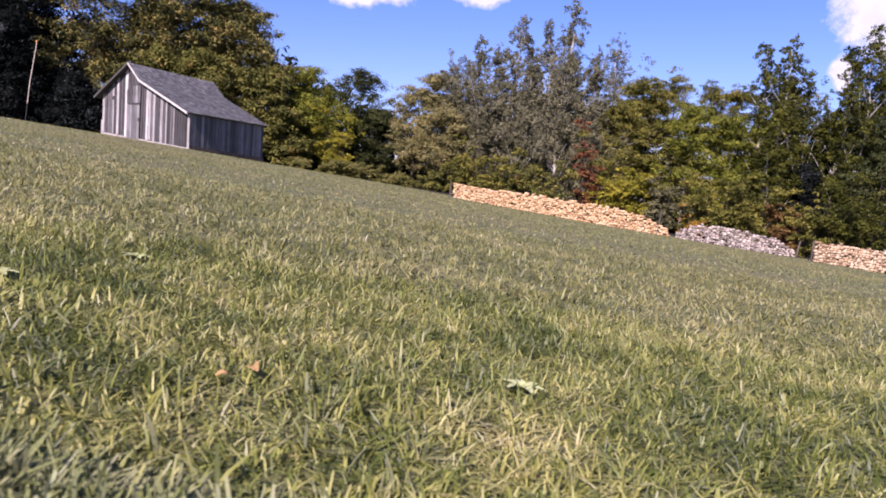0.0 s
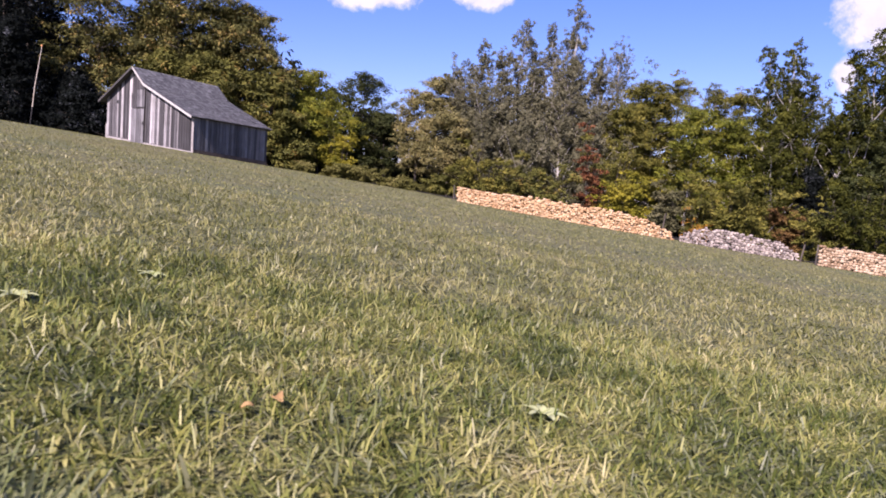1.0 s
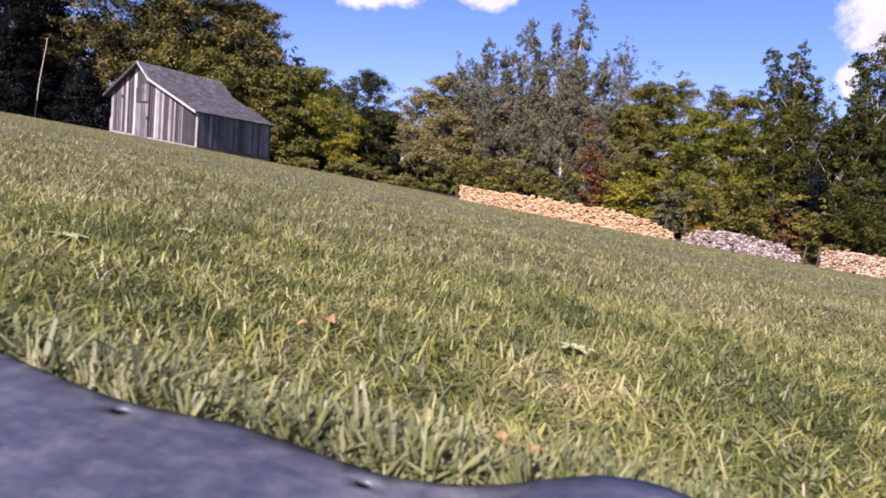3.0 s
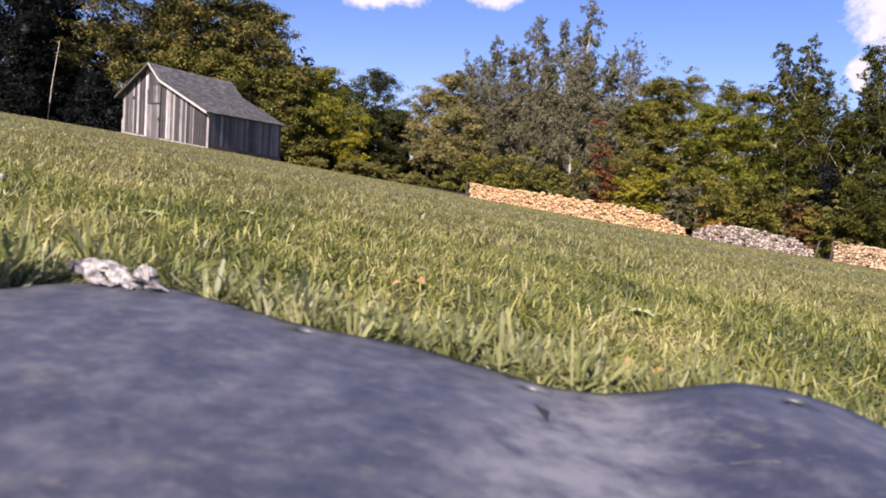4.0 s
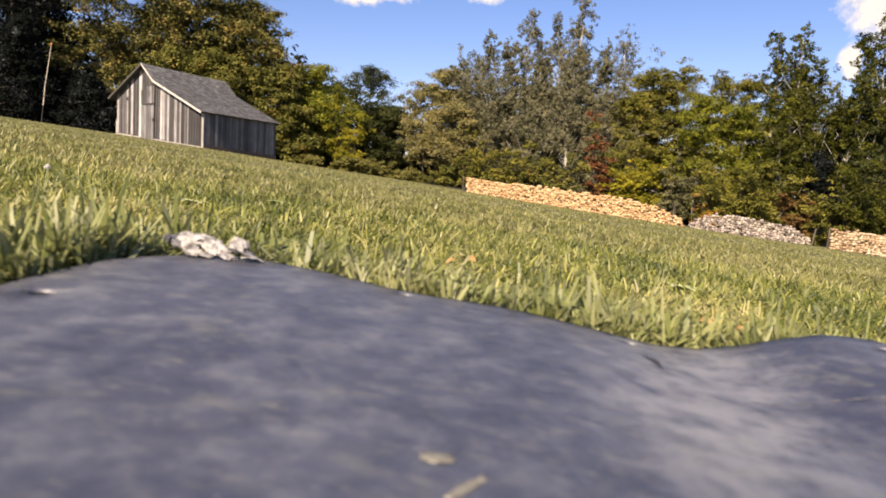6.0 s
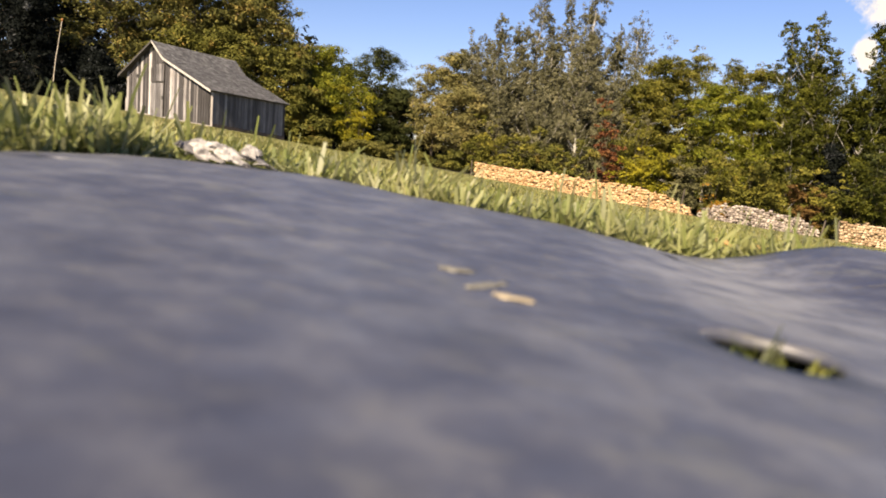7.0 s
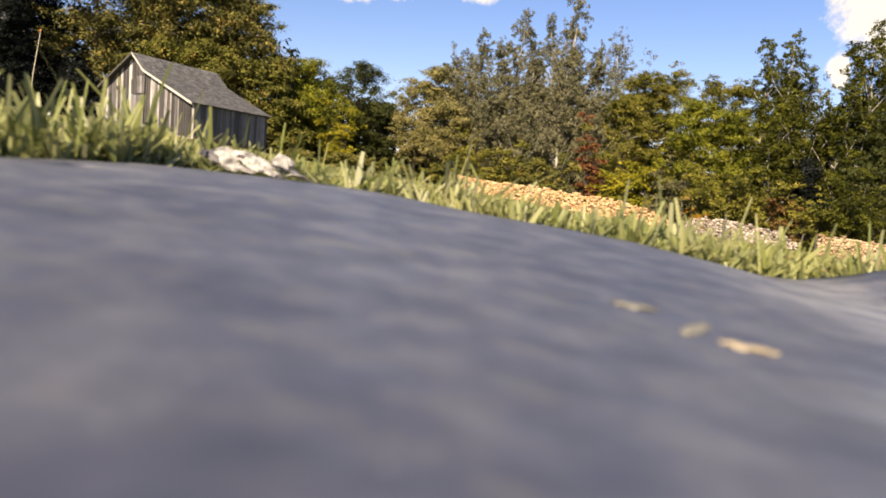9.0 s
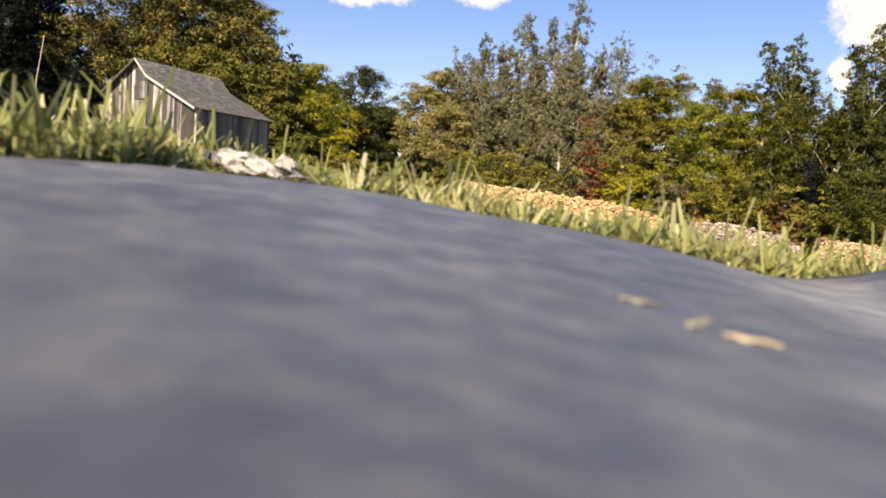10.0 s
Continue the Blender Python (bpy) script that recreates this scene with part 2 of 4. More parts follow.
RAKE = plain_mat("grey_rake_board", (0.0297, 0.0277, 0.0264), (0.0528, 0.0495, 0.0462), 5, 0.8)
# dark floor colour holds the shade under the trees
FLOOR_SHADE = plain_mat("shaded_floor", (0.0092, 0.0073, 0.0046), (0.0264, 0.0211, 0.0119), 3, 0.95)
SILL = plain_mat("pale_sill", (0.1848, 0.1683, 0.1584), (0.2904, 0.2706, 0.2541), 4, 0.85)
EARTH = plain_mat("brown_skirt", (0.0726, 0.0495, 0.0363), (0.132, 0.099, 0.0759), 5, 0.95)
NEARBLACK = plain_mat("near_black", (0.0132, 0.0132, 0.0132), (0.033, 0.0297, 0.0264), 20, 0.6)
SHINGLE = shingle_mat()
FRESH = log_mat("fresh_split_wood", [(0.0, (0.2608, 0.1521, 0.0697)), (0.3, (0.3981, 0.2598, 0.1336)), (0.7, (0.4668, 0.3231, 0.18)), (1.0, (0.5217, 0.3928, 0.2497))])
GREYED = log_mat("greyed_split_wood", [(0.0, (0.1056, 0.0858, 0.0792)), (0.4, (0.231, 0.198, 0.1782)), (0.75, (0.33, 0.2904, 0.2574)), (1.0, (0.396, 0.3564, 0.3102))])
SEASONED = log_mat("seasoned_split_wood", [(0.0, (0.1848, 0.1188, 0.066)), (0.4, (0.3432, 0.2508, 0.1584)), (1.0, (0.4488, 0.3564, 0.2508))])
BARK = bark_mat("brown_bark", (0.033, 0.0264, 0.0211), (0.1056, 0.0858, 0.066))
PALEBARK = bark_mat("pale_bark", (0.169, 0.1584, 0.1373), (0.5069, 0.4858, 0.4435))
BAMBOO = plain_mat("pale_pole", (0.33, 0.2838, 0.2178), (0.462, 0.4158, 0.3432), 6, 0.6)
ORANGE = plain_mat("orange_marker", (0.396, 0.132, 0.0396), (0.495, 0.198, 0.0792), 8, 0.7)
# colour noise paints the curls' white highlights and dark shading
DRYLEAF = plain_mat("dry_leaf_lit_and_shaded", (0.045, 0.042, 0.043), (0.42, 0.405, 0.39), 95, 0.8)
# dark lobe tone, also used for the shade under the leaf
DARK_SHADED_LEAF = plain_mat("dark_shaded_leaf", (0.05, 0.05, 0.058), (0.15, 0.145, 0.15), 60, 0.8)
RUSTLEAF = plain_mat("rust_leaf", (0.198, 0.1089, 0.037), (0.33, 0.2178, 0.0832), 60, 0.7)
SCRATCH_AND_RIM = plain_mat("scratched_and_lit_plastic", (0.0792, 0.0792, 0.0759), (0.1716, 0.165, 0.1551), 90, 0.7)
CHIP = plain_mat("pale_chip", (0.2244, 0.1848, 0.1188), (0.3432, 0.2904, 0.2046), 120, 0.7)
GREYCHIP = plain_mat("greyed_chip", (0.1, 0.098, 0.085), (0.185, 0.18, 0.152), 110, 0.8)
BROADLEAF = plain_mat("broad_weed_leaf", (0.202, 0.2323, 0.0924), (0.3366, 0.3485, 0.1716), 30, 0.5)
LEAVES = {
    # needle colour carries the shade, and pale glints at the ramp's end
    "spruce": leaf_mat("shaded_spruce_needles", [(0, (0.002, 0.003, 0.0025)), (0.65, (0.005, 0.007, 0.006)), (0.88, (0.015, 0.018, 0.018)), (1, (0.06, 0.065, 0.07))], 0.03, 0.8),
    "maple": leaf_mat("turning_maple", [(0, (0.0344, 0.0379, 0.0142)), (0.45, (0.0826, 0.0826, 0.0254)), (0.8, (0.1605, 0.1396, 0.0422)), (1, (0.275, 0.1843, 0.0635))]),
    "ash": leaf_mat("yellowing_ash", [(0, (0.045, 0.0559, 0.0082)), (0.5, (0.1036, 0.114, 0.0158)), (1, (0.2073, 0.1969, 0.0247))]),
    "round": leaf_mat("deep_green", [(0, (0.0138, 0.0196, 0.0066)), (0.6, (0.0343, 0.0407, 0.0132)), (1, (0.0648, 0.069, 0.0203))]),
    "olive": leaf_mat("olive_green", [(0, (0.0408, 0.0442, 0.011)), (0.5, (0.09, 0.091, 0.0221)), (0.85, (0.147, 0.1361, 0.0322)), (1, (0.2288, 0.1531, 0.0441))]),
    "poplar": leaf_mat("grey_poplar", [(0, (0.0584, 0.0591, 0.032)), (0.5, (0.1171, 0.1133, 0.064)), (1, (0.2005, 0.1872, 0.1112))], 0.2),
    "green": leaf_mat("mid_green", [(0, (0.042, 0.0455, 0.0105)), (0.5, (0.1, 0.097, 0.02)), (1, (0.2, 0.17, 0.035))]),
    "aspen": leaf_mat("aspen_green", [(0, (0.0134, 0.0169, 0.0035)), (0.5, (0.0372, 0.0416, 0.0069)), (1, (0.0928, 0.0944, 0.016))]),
    # near-black leaves: the shade deep in the wood is put into their colour
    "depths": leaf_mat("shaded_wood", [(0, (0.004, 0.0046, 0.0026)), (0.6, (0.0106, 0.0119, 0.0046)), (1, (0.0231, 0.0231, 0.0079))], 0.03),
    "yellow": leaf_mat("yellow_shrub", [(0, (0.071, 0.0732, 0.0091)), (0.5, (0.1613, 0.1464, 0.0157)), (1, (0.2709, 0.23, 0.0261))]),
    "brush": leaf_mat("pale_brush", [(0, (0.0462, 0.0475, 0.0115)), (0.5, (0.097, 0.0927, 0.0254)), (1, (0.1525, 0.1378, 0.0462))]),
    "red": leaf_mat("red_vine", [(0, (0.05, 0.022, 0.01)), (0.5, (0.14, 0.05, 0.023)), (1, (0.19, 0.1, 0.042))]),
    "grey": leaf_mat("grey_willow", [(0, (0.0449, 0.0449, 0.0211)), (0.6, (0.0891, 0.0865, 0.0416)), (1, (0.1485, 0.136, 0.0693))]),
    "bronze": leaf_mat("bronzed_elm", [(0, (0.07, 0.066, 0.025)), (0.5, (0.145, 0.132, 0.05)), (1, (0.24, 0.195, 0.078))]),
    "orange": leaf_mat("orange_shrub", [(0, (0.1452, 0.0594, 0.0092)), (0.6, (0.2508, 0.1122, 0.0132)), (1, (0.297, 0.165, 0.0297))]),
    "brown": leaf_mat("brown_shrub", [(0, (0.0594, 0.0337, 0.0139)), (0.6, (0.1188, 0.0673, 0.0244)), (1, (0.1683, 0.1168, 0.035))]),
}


def cloud_mat():
    """White vapour that frays out towards the cloud's rim."""
    m, nt, b = mat("cloud_white")
    co = nt.nodes.new("ShaderNodeTexCoord")
    mp = node(nt, "ShaderNodeMapping")
    mp.inputs["Location"].default_value, mp.inputs["Scale"].default_value = (-1, 0, -1), (2, 0, 2)
    nt.links.new(co.outputs["Generated"], mp.inputs[0])
    ball = nt.nodes.new("ShaderNodeTexGradient")
    ball.gradient_type = "SPHERICAL"
    nt.links.new(mp.outputs[0], ball.inputs[0])
    puff = noise_of(nt, 0.022, 7.0, None, 0.62)
    add = node(nt, "ShaderNodeMath", ops="MULTIPLY_ADD")
    nt.links.new(puff, add.inputs[0])
    add.inputs[1].default_value = 0.9
    nt.links.new(ball.outputs[0], add.inputs[2])
    sub = node(nt, "ShaderNodeMath", ops="SUBTRACT")
    nt.links.new(add.outputs[0], sub.inputs[0])
    sub.inputs[1].default_value = 0.62
    cover = ramp(nt, sub.outputs[0], [(0.0, (0, 0, 0)), (0.26, (1, 1, 1))])
    glow = nt.nodes.new("ShaderNodeEmission")
    nt.links.new(ramp(nt, puff, [(0.35, (0.78, 0.83, 0.95)), (0.6, (0.95, 0.97, 1.0))]), glow.inputs[0])
    glow.inputs[1].default_value = 0.46
    clear = nt.nodes.new("ShaderNodeBsdfTransparent")
    mx = node(nt, "ShaderNodeMixShader")
    nt.links.new(cover, mx.inputs[0])
    nt.links.new(clear.outputs[0], mx.inputs[1])
    nt.links.new(glow.outputs[0], mx.inputs[2])
    nt.links.new(mx.outputs[0], nt.nodes["Material Output"].inputs[0])
    return m


CLOUD = cloud_mat()

# ---------------------------------------------------------------- ground form
SLOPE = math.tan(radians(6.0))
LAWN = Matrix.Rotation(radians(6.0), 4, "Y")     # the lawn's own frame, in which it is level
SOIL = -0.03                                      # soil under the sheet's top


def height(x, y):
    """The hillside: falls to the right, levels out far off."""
    r = np.sqrt(x * x + y * y)
    far = np.clip((r - 15) / 30, 0, 1)
    dip = far * (0.10 * np.sin(x * 0.13 + 1.0) * np.cos(y * 0.09) - 0.04)
    return -SLOPE * 90 * np.tanh(x / 90) + SOIL + dip


def G(x, y):
    return float(height(np.float64(x), np.float64(y)))


# ---------------------------------------------------------------- building helpers
def link_mesh(name, bm, material, parent=None, label="", smooth=False):
    me = bpy.data.meshes.new(name)
    bm.to_mesh(me)
    bm.free()
    me.materials.append(material)
    if smooth:
        me.polygons.foreach_set("use_smooth", [True] * len(me.polygons))
    ob = new(name, me)
    if parent:
        ob.parent = parent
    return tagged(ob, label) if label else ob


def part(name, bm, material, parent, label="", smooth=False):
    return link_mesh(name, bm, material, parent, label, smooth)


def raw_mesh(name, verts, faces_idx, sizes, material, parent=None, smooth=False):
    """A mesh from arrays: corner indices in a row and the corners of each face."""
    me = bpy.data.meshes.new(name)
    me.vertices.add(len(verts))
    me.vertices.foreach_set("co", np.asarray(verts, np.float32).ravel())
    me.loops.add(len(faces_idx))
    me.loops.foreach_set("vertex_index", np.asarray(faces_idx, np.int32))
    me.polygons.add(len(sizes))
    me.polygons.foreach_set("loop_start", np.r_[0, np.cumsum(sizes)[:-1]].astype(np.int32))
    me.polygons.foreach_set("loop_total", np.asarray(sizes, np.int32))
    if smooth:
        me.polygons.foreach_set("use_smooth", np.ones(len(sizes), bool))
    me.update(calc_edges=True)
    me.materials.append(material)
    ob = new(name, me)
    if parent:
        ob.parent = parent
    return ob


def thing(name, m, label, category, group="", kind=""):
    e = new(name)
    e.matrix_world = m
    e.empty_display_size = 0.1
    return tagged(e, label, category, group, kind)


def box(bm, x0, x1, y0, y1, z0, z1, bevel=0.0):
    vs = [bm.verts.new((x, y, z)) for x in (x0, x1) for y in (y0, y1) for z in (z0, z1)]
    fs = [bm.faces.new([vs[i] for i in f]) for f in ((0, 1, 3, 2), (4, 6, 7, 5), (0, 4, 5, 1), (2, 3, 7, 6), (0, 2, 6, 4), (1, 5, 7, 3))]
    if bevel:
        bmesh.ops.bevel(bm, geom=list({e for f in fs for e in f.edges}), offset=bevel, segments=1, affect="EDGES")
    return vs


def prism(bm, outline, y0, y1):
    """A plate: an outline in x and z, between two depths."""
    a = [bm.verts.new((x, y0, z)) for x, z in outline]
    b = [bm.verts.new((x, y1, z)) for x, z in outline]
    bm.faces.new(a)
    bm.faces.new(b[::-1])
    n = len(a)
    for i in range(n):
        bm.faces.new((a[i], b[i], b[(i + 1) % n], a[(i + 1) % n]))


def tube_arrays(pts, radii, sides=6):
    """Rings along a line of points: vertices and quads."""
    pts = np.asarray(pts, float)
    d = np.gradient(pts, axis=0)
    d /= np.linalg.norm(d, axis=1, keepdims=True) + 1e-9
    ref = np.where(np.abs(d[:, 2:3]) > 0.9, [[1.0, 0, 0]], [[0, 0, 1.0]])
    u = np.cross(d, ref)
    u /= np.linalg.norm(u, axis=1, keepdims=True) + 1e-9
    v = np.cross(d, u)
    a = np.linspace(0, 2 * np.pi, sides, endpoint=False)
    ring = u[:, None] * np.cos(a)[None, :, None] + v[:, None] * np.sin(a)[None, :, None]
    verts = (pts[:, None] + ring * np.asarray(radii)[:, None, None]).reshape(-1, 3)
    n = len(pts)
    i, j = np.meshgrid(np.arange(n - 1), np.arange(sides), indexing="ij")
    k = (j + 1) % sides
    quads = np.stack([i * sides + j, i * sides + k, (i + 1) * sides + k, (i + 1) * sides + j], -1).reshape(-1, 4)
    return verts, quads


# ---------------------------------------------------------------- ground sheet
def build_ground():
    rad = np.r_[0, np.geomspace(0.4, 1500, 80)]
    ang = np.linspace(0, 2 * np.pi, 120, endpoint=False)
    r, a = np.meshgrid(rad[1:], ang, indexing="ij")
    x, y = (r * np.cos(a)).ravel(), (r * np.sin(a)).ravel()
    verts = np.c_[np.r_[0, x], np.r_[0, y], np.r_[height(np.float64(0), np.float64(0)), height(x, y)]]
    n, m = len(rad) - 1, len(ang)
    i, j = np.meshgrid(np.arange(n - 1), np.arange(m), indexing="ij")
    k = (j + 1) % m
    quads = np.stack([1 + i * m + j, 1 + (i + 1) * m + j, 1 + (i + 1) * m + k, 1 + i * m + k], -1).reshape(-1, 4)
    fan = np.stack([np.zeros(m, int), 1 + np.arange(m), 1 + (np.arange(m) + 1) % m], -1)
    ob = raw_mesh("ground", verts, np.r_[quads.ravel(), fan.ravel()], np.r_[np.full(len(quads), 4), np.full(m, 3)], TURF, smooth=True)
    return tagged(ob, "sloping mown lawn of mixed green and straw turf", "lawn", kind="structure")


build_ground()

def build_forest_floor():
    """Added dark sheet under the trees, their shade in its colour, a hand above the lawn's sheet."""
    xs = np.linspace(-80, 80, 81)
    edge = np.interp(xs, [-80, -45, -30, -22, -12, -4, 1, 14, 20, 30, 80], [50, 51, 52.5, 56, 58.5, 58, 52, 44.5, 42, 39.5, 36])
    rows = []
    for k in np.linspace(0, 1, 10):
        yy = edge + (130 - edge) * k ** 1.5
        rows.append(np.c_[xs, yy, height(xs, yy) + 0.05])
    n, m = 10, len(xs)
    i, j = np.meshgrid(np.arange(n - 1), np.arange(m - 1), indexing="ij")
    q = np.stack([i * m + j, i * m + j + 1, (i + 1) * m + j + 1, (i + 1) * m + j], -1).reshape(-1, 4)
    ob = raw_mesh("forest_floor", np.concatenate(rows), q.ravel(), np.full(len(q), 4), FLOOR_SHADE, smooth=True)
    tagged(ob, "floor under the trees, their shade put into its dark colour", "forest floor", kind="structure")


build_forest_floor()

# ---------------------------------------------------------------- clouds
def build_cloud(label, centre, wide, high):
    """A far cloud as part of the sky's backdrop, bowed like the dome of the sky."""
    u, w = np.meshgrid(np.linspace(-1, 1, 25), np.linspace(-1, 1, 17))
    v = np.c_[u.ravel() * wide / 2, 20 * (u.ravel() ** 2 + w.ravel() ** 2), w.ravel() * high / 2]
    i, j = np.meshgrid(np.arange(16), np.arange(24), indexing="ij")
    q = np.stack([i * 25 + j, i * 25 + j + 1, (i + 1) * 25 + j + 1, (i + 1) * 25 + j], -1).reshape(-1, 4)
    ob = raw_mesh("cloud", v, q.ravel(), np.full(len(q), 4), CLOUD, smooth=True)
    ob.location = centre
    tagged(ob, label, "cloud", "clouds", "structure")


build_cloud("low white cumulus cloud with a ragged foot", (-205, 1434, 408), 300, 110)
build_cloud("small white cumulus cloud", (28, 1438, 420), 180, 100)
build_cloud("tall bright cumulus cloud over the woods", (870, 1342, 402), 420, 270)
build_cloud("small white cloud scrap beside the tall one", (762, 1385, 290), 62, 100)

# ---------------------------------------------------------------- trees
def leaf_cloud(centres, spread, count, size, rng, flat=0.0, squash=0.75, dome=0.0):
    """Leaves as small pointed blades scattered round the clump centres, more of them on the clumps' upper sides."""
    share = spread ** 2 / np.sum(spread ** 2)
    pick = rng.choice(len(centres), count, p=share)
    out = rng.normal(0, 1, (count, 3))
    out /= np.linalg.norm(out, axis=1, keepdims=True)
    out[:, 2] = np.where((out[:, 2] < -0.1) & (rng.uniform(0, 1, count) < dome), -out[:, 2], out[:, 2])
    core = rng.uniform(0, 1, count) < 0.15 * (dome > 0)          # twigs' ends packed with leaves inside each clump
    p = centres[pick] + out * (spread[pick] * rng.uniform(0.25, 1.0, count) ** 0.6 * np.where(core, 0.75, 1.7))[:, None] * np.array([1, 1, squash])
    n = out * 1.2 + rng.normal(0, 0.3, (count, 3)) + np.array([0, 0, flat])
    n /= np.linalg.norm(n, axis=1, keepdims=True)
    t = np.cross(n, rng.normal(0, 1, (count, 3)))
    t /= np.linalg.norm(t, axis=1, keepdims=True)
    b = np.cross(n, t)
    s = (size * rng.uniform(0.6, 1.35, count) * np.where(core, 1.4, 1.0))[:, None]
    w = s * rng.uniform(0.5, 0.8, count)[:, None]
    v = np.stack([p - t * s - b * w * 0.85, p - t * s + b * w * 0.85, p + t * s], 1).reshape(-1, 3)
    return v, np.arange(3 * count)


def tree(name, x, y, h, w, species, seed, label, bark=None, leaves=6000, size=0.11, start=0.15, shape="oval", limbs=16, group="", lean=0.0, density=1.0):
    """A tapered trunk with limbs and a crown of leaf clumps."""
    rng = np.random.default_rng(seed)
    root = thing(name, Matrix.Translation((x, y, G(x, y) - 0.1)), label, "shrub" if name == "shrub" else "tree", group)
    bark = bark or BARK
    verts, quads, base = [], [], 0
    top = h * (0.93 if shape != "shrub" else 0.6)
    ts = np.linspace(0, 1, 9)
    bend = np.cumsum(rng.normal(0, 0.012 * h, (9, 2)), axis=0) * ts[:, None]
    line = np.c_[bend[:, 0] + lean * ts * h, bend[:, 1], ts * top]
    r0 = 0.011 * h + 0.03

    def add(pts, radii, sides):
        nonlocal base
        v, q = tube_arrays(pts, radii, sides)
        verts.append(v)
        quads.append(q + base)
        base += len(v)

    if shape != "shrub":
        add(line, r0 * (1 - 0.9 * ts) * (1 + 0.5 * np.exp(-ts * 14)), 7)
    centres, spread = [], []
    limbs = limbs if shape == "cone" else int(limbs * 0.68)
    for i in range(limbs):
        f = start + (1 - start) * (i + rng.uniform(0, 1)) / limbs
        g = (f - start) / (1 - start)
        prof = {"oval": math.sin(math.pi * min(1, 0.12 + 0.86 * g)) ** 0.65, "column": min(1, 0.6 + 1.2 * g) * (1 - g) ** 0.6 * rng.uniform(0.55, 1.35) + 0.06, "cone": 1.05 - g,
                "broad": (1 - g * g) ** 0.5 * (0.55 + 0.45 * min(1, 4 * g)) + 0.05, "shrub": 0.75 + 0.25 * rng.uniform(-1, 1)}[shape]
        a = i * 2.399 + rng.uniform(-0.5, 0.5)
        reach = 0.5 * w * prof * rng.uniform(0.65, 1.12)
        rise = {"oval": 0.35, "column": 1.35, "cone": -0.25, "broad": 0.3, "shrub": 1.2}[shape] * reach
        zf = min(f, 0.98) * top if shape != "shrub" else 0.05 * h
        s = np.array([np.interp(zf / top, ts, line[:, 0]), np.interp(zf / top, ts, line[:, 1]), zf])
        if shape == "shrub":
            rise = h * (0.35 + 0.6 * rng.uniform(0, 1) * prof)
        e = s + np.array([math.cos(a) * reach, math.sin(a) * reach, rise])
        e[2] = min(e[2], h * 0.97)
        mid = (s + e) / 2 + np.array([0, 0, -0.12 * rise]) + rng.normal(0, 0.05 * reach + 0.01, 3)
        k = np.linspace(0, 1, 5)[:, None]
        curve = (1 - k) ** 2 * s + 2 * k * (1 - k) * mid + k * k * e
        rl = max(0.012, r0 * (1 - 0.85 * f) * 0.42)
        add(curve, rl * (1 - 0.85 * k[:, 0]), 5)
        nsub = {"cone": 14, "column": 6}.get(shape, 5)
        for j in range(nsub):
            kk = rng.uniform(0.12, 1.05)
            c = (1 - kk) ** 2 * s + 2 * kk * (1 - kk) * mid + kk * kk * e
            off = rng.normal(0, (0.16 * reach + 0.16 if shape == "column" else 0.2 * reach + 0.2), 3) * np.array([1, 1, {"column": 2.0, "shrub": 0.8, "cone": 0.8}.get(shape, 0.45)])
            tip = c + off
            centres.append(tip)
            swell = {"cone": 0.026 * w + 0.15, "column": (0.03 * w + 0.17) * (1.3 - 0.75 * g), "shrub": 0.05 * w + 0.16}.get(shape, 0.05 * w + 0.34)
            spread.append(swell * rng.uniform(0.45, 1.6) * density)
            if j < 1:
                add(np.stack([c, c + off * 0.55, tip]), [rl * 0.35, rl * 0.2, rl * 0.08], 4)
    tip = line[-1]
    for j in range(3):
        centres.append(tip + np.array([0, 0, (h - top) * rng.uniform(0, 0.7)]) + rng.normal(0, 0.05 * w, 3) * np.array([1, 1, 0.3]))
        spread.append(0.04 * w + 0.08)
    v, q = np.concatenate(verts), np.concatenate(quads)
    raw_mesh("trunk" if name != "shrub" else "stem", v, q.ravel(), np.full(len(q), 4), bark, root, True)
    leaves, size = int(leaves * 1.8), size * 0.78
    centres, spread = np.array(centres), np.array(spread)
    if shape != "cone":                                # each bough ends in several smaller sprays
        k, flat = (6, 1.7) if shape == "column" else (6, 0.55)
        way = rng.normal(0, 1, (len(centres) * k, 3))
        way /= np.linalg.norm(way, axis=1, keepdims=True)
        way[:, 2] = np.where(way[:, 2] < -0.3, -way[:, 2], way[:, 2]) * flat
        centres = np.repeat(centres, k, 0) + way * (np.repeat(spread, k) * rng.uniform(0.7, 1.5, len(way)))[:, None]
        spread = np.repeat(spread, k) * rng.uniform(0.3, 0.62, len(way))
    lv, li = leaf_cloud(centres, spread, leaves, size, rng, 0.4 if shape in ("cone", "column") else 0.8, {"cone": 0.55, "column": 0.9, "shrub": 0.65}.get(shape, 0.6), {"cone": 0.0, "column": 0.3}.get(shape, 0.5))
    lv[:, 2] = np.maximum(lv[:, 2], 0.1)
    raw_mesh("crown", lv, li, np.full(leaves, 3), LEAVES[species], root)
    return root


SEED = 100


def plant(rows, name, species, label, **kw):
    global SEED
    for x, y, h, w in rows:
        SEED += 1
        tree(name, x, y, h, w, species, SEED, label, group=kw.get("grp", ""), **{k: v for k, v in kw.items() if k != "grp"})


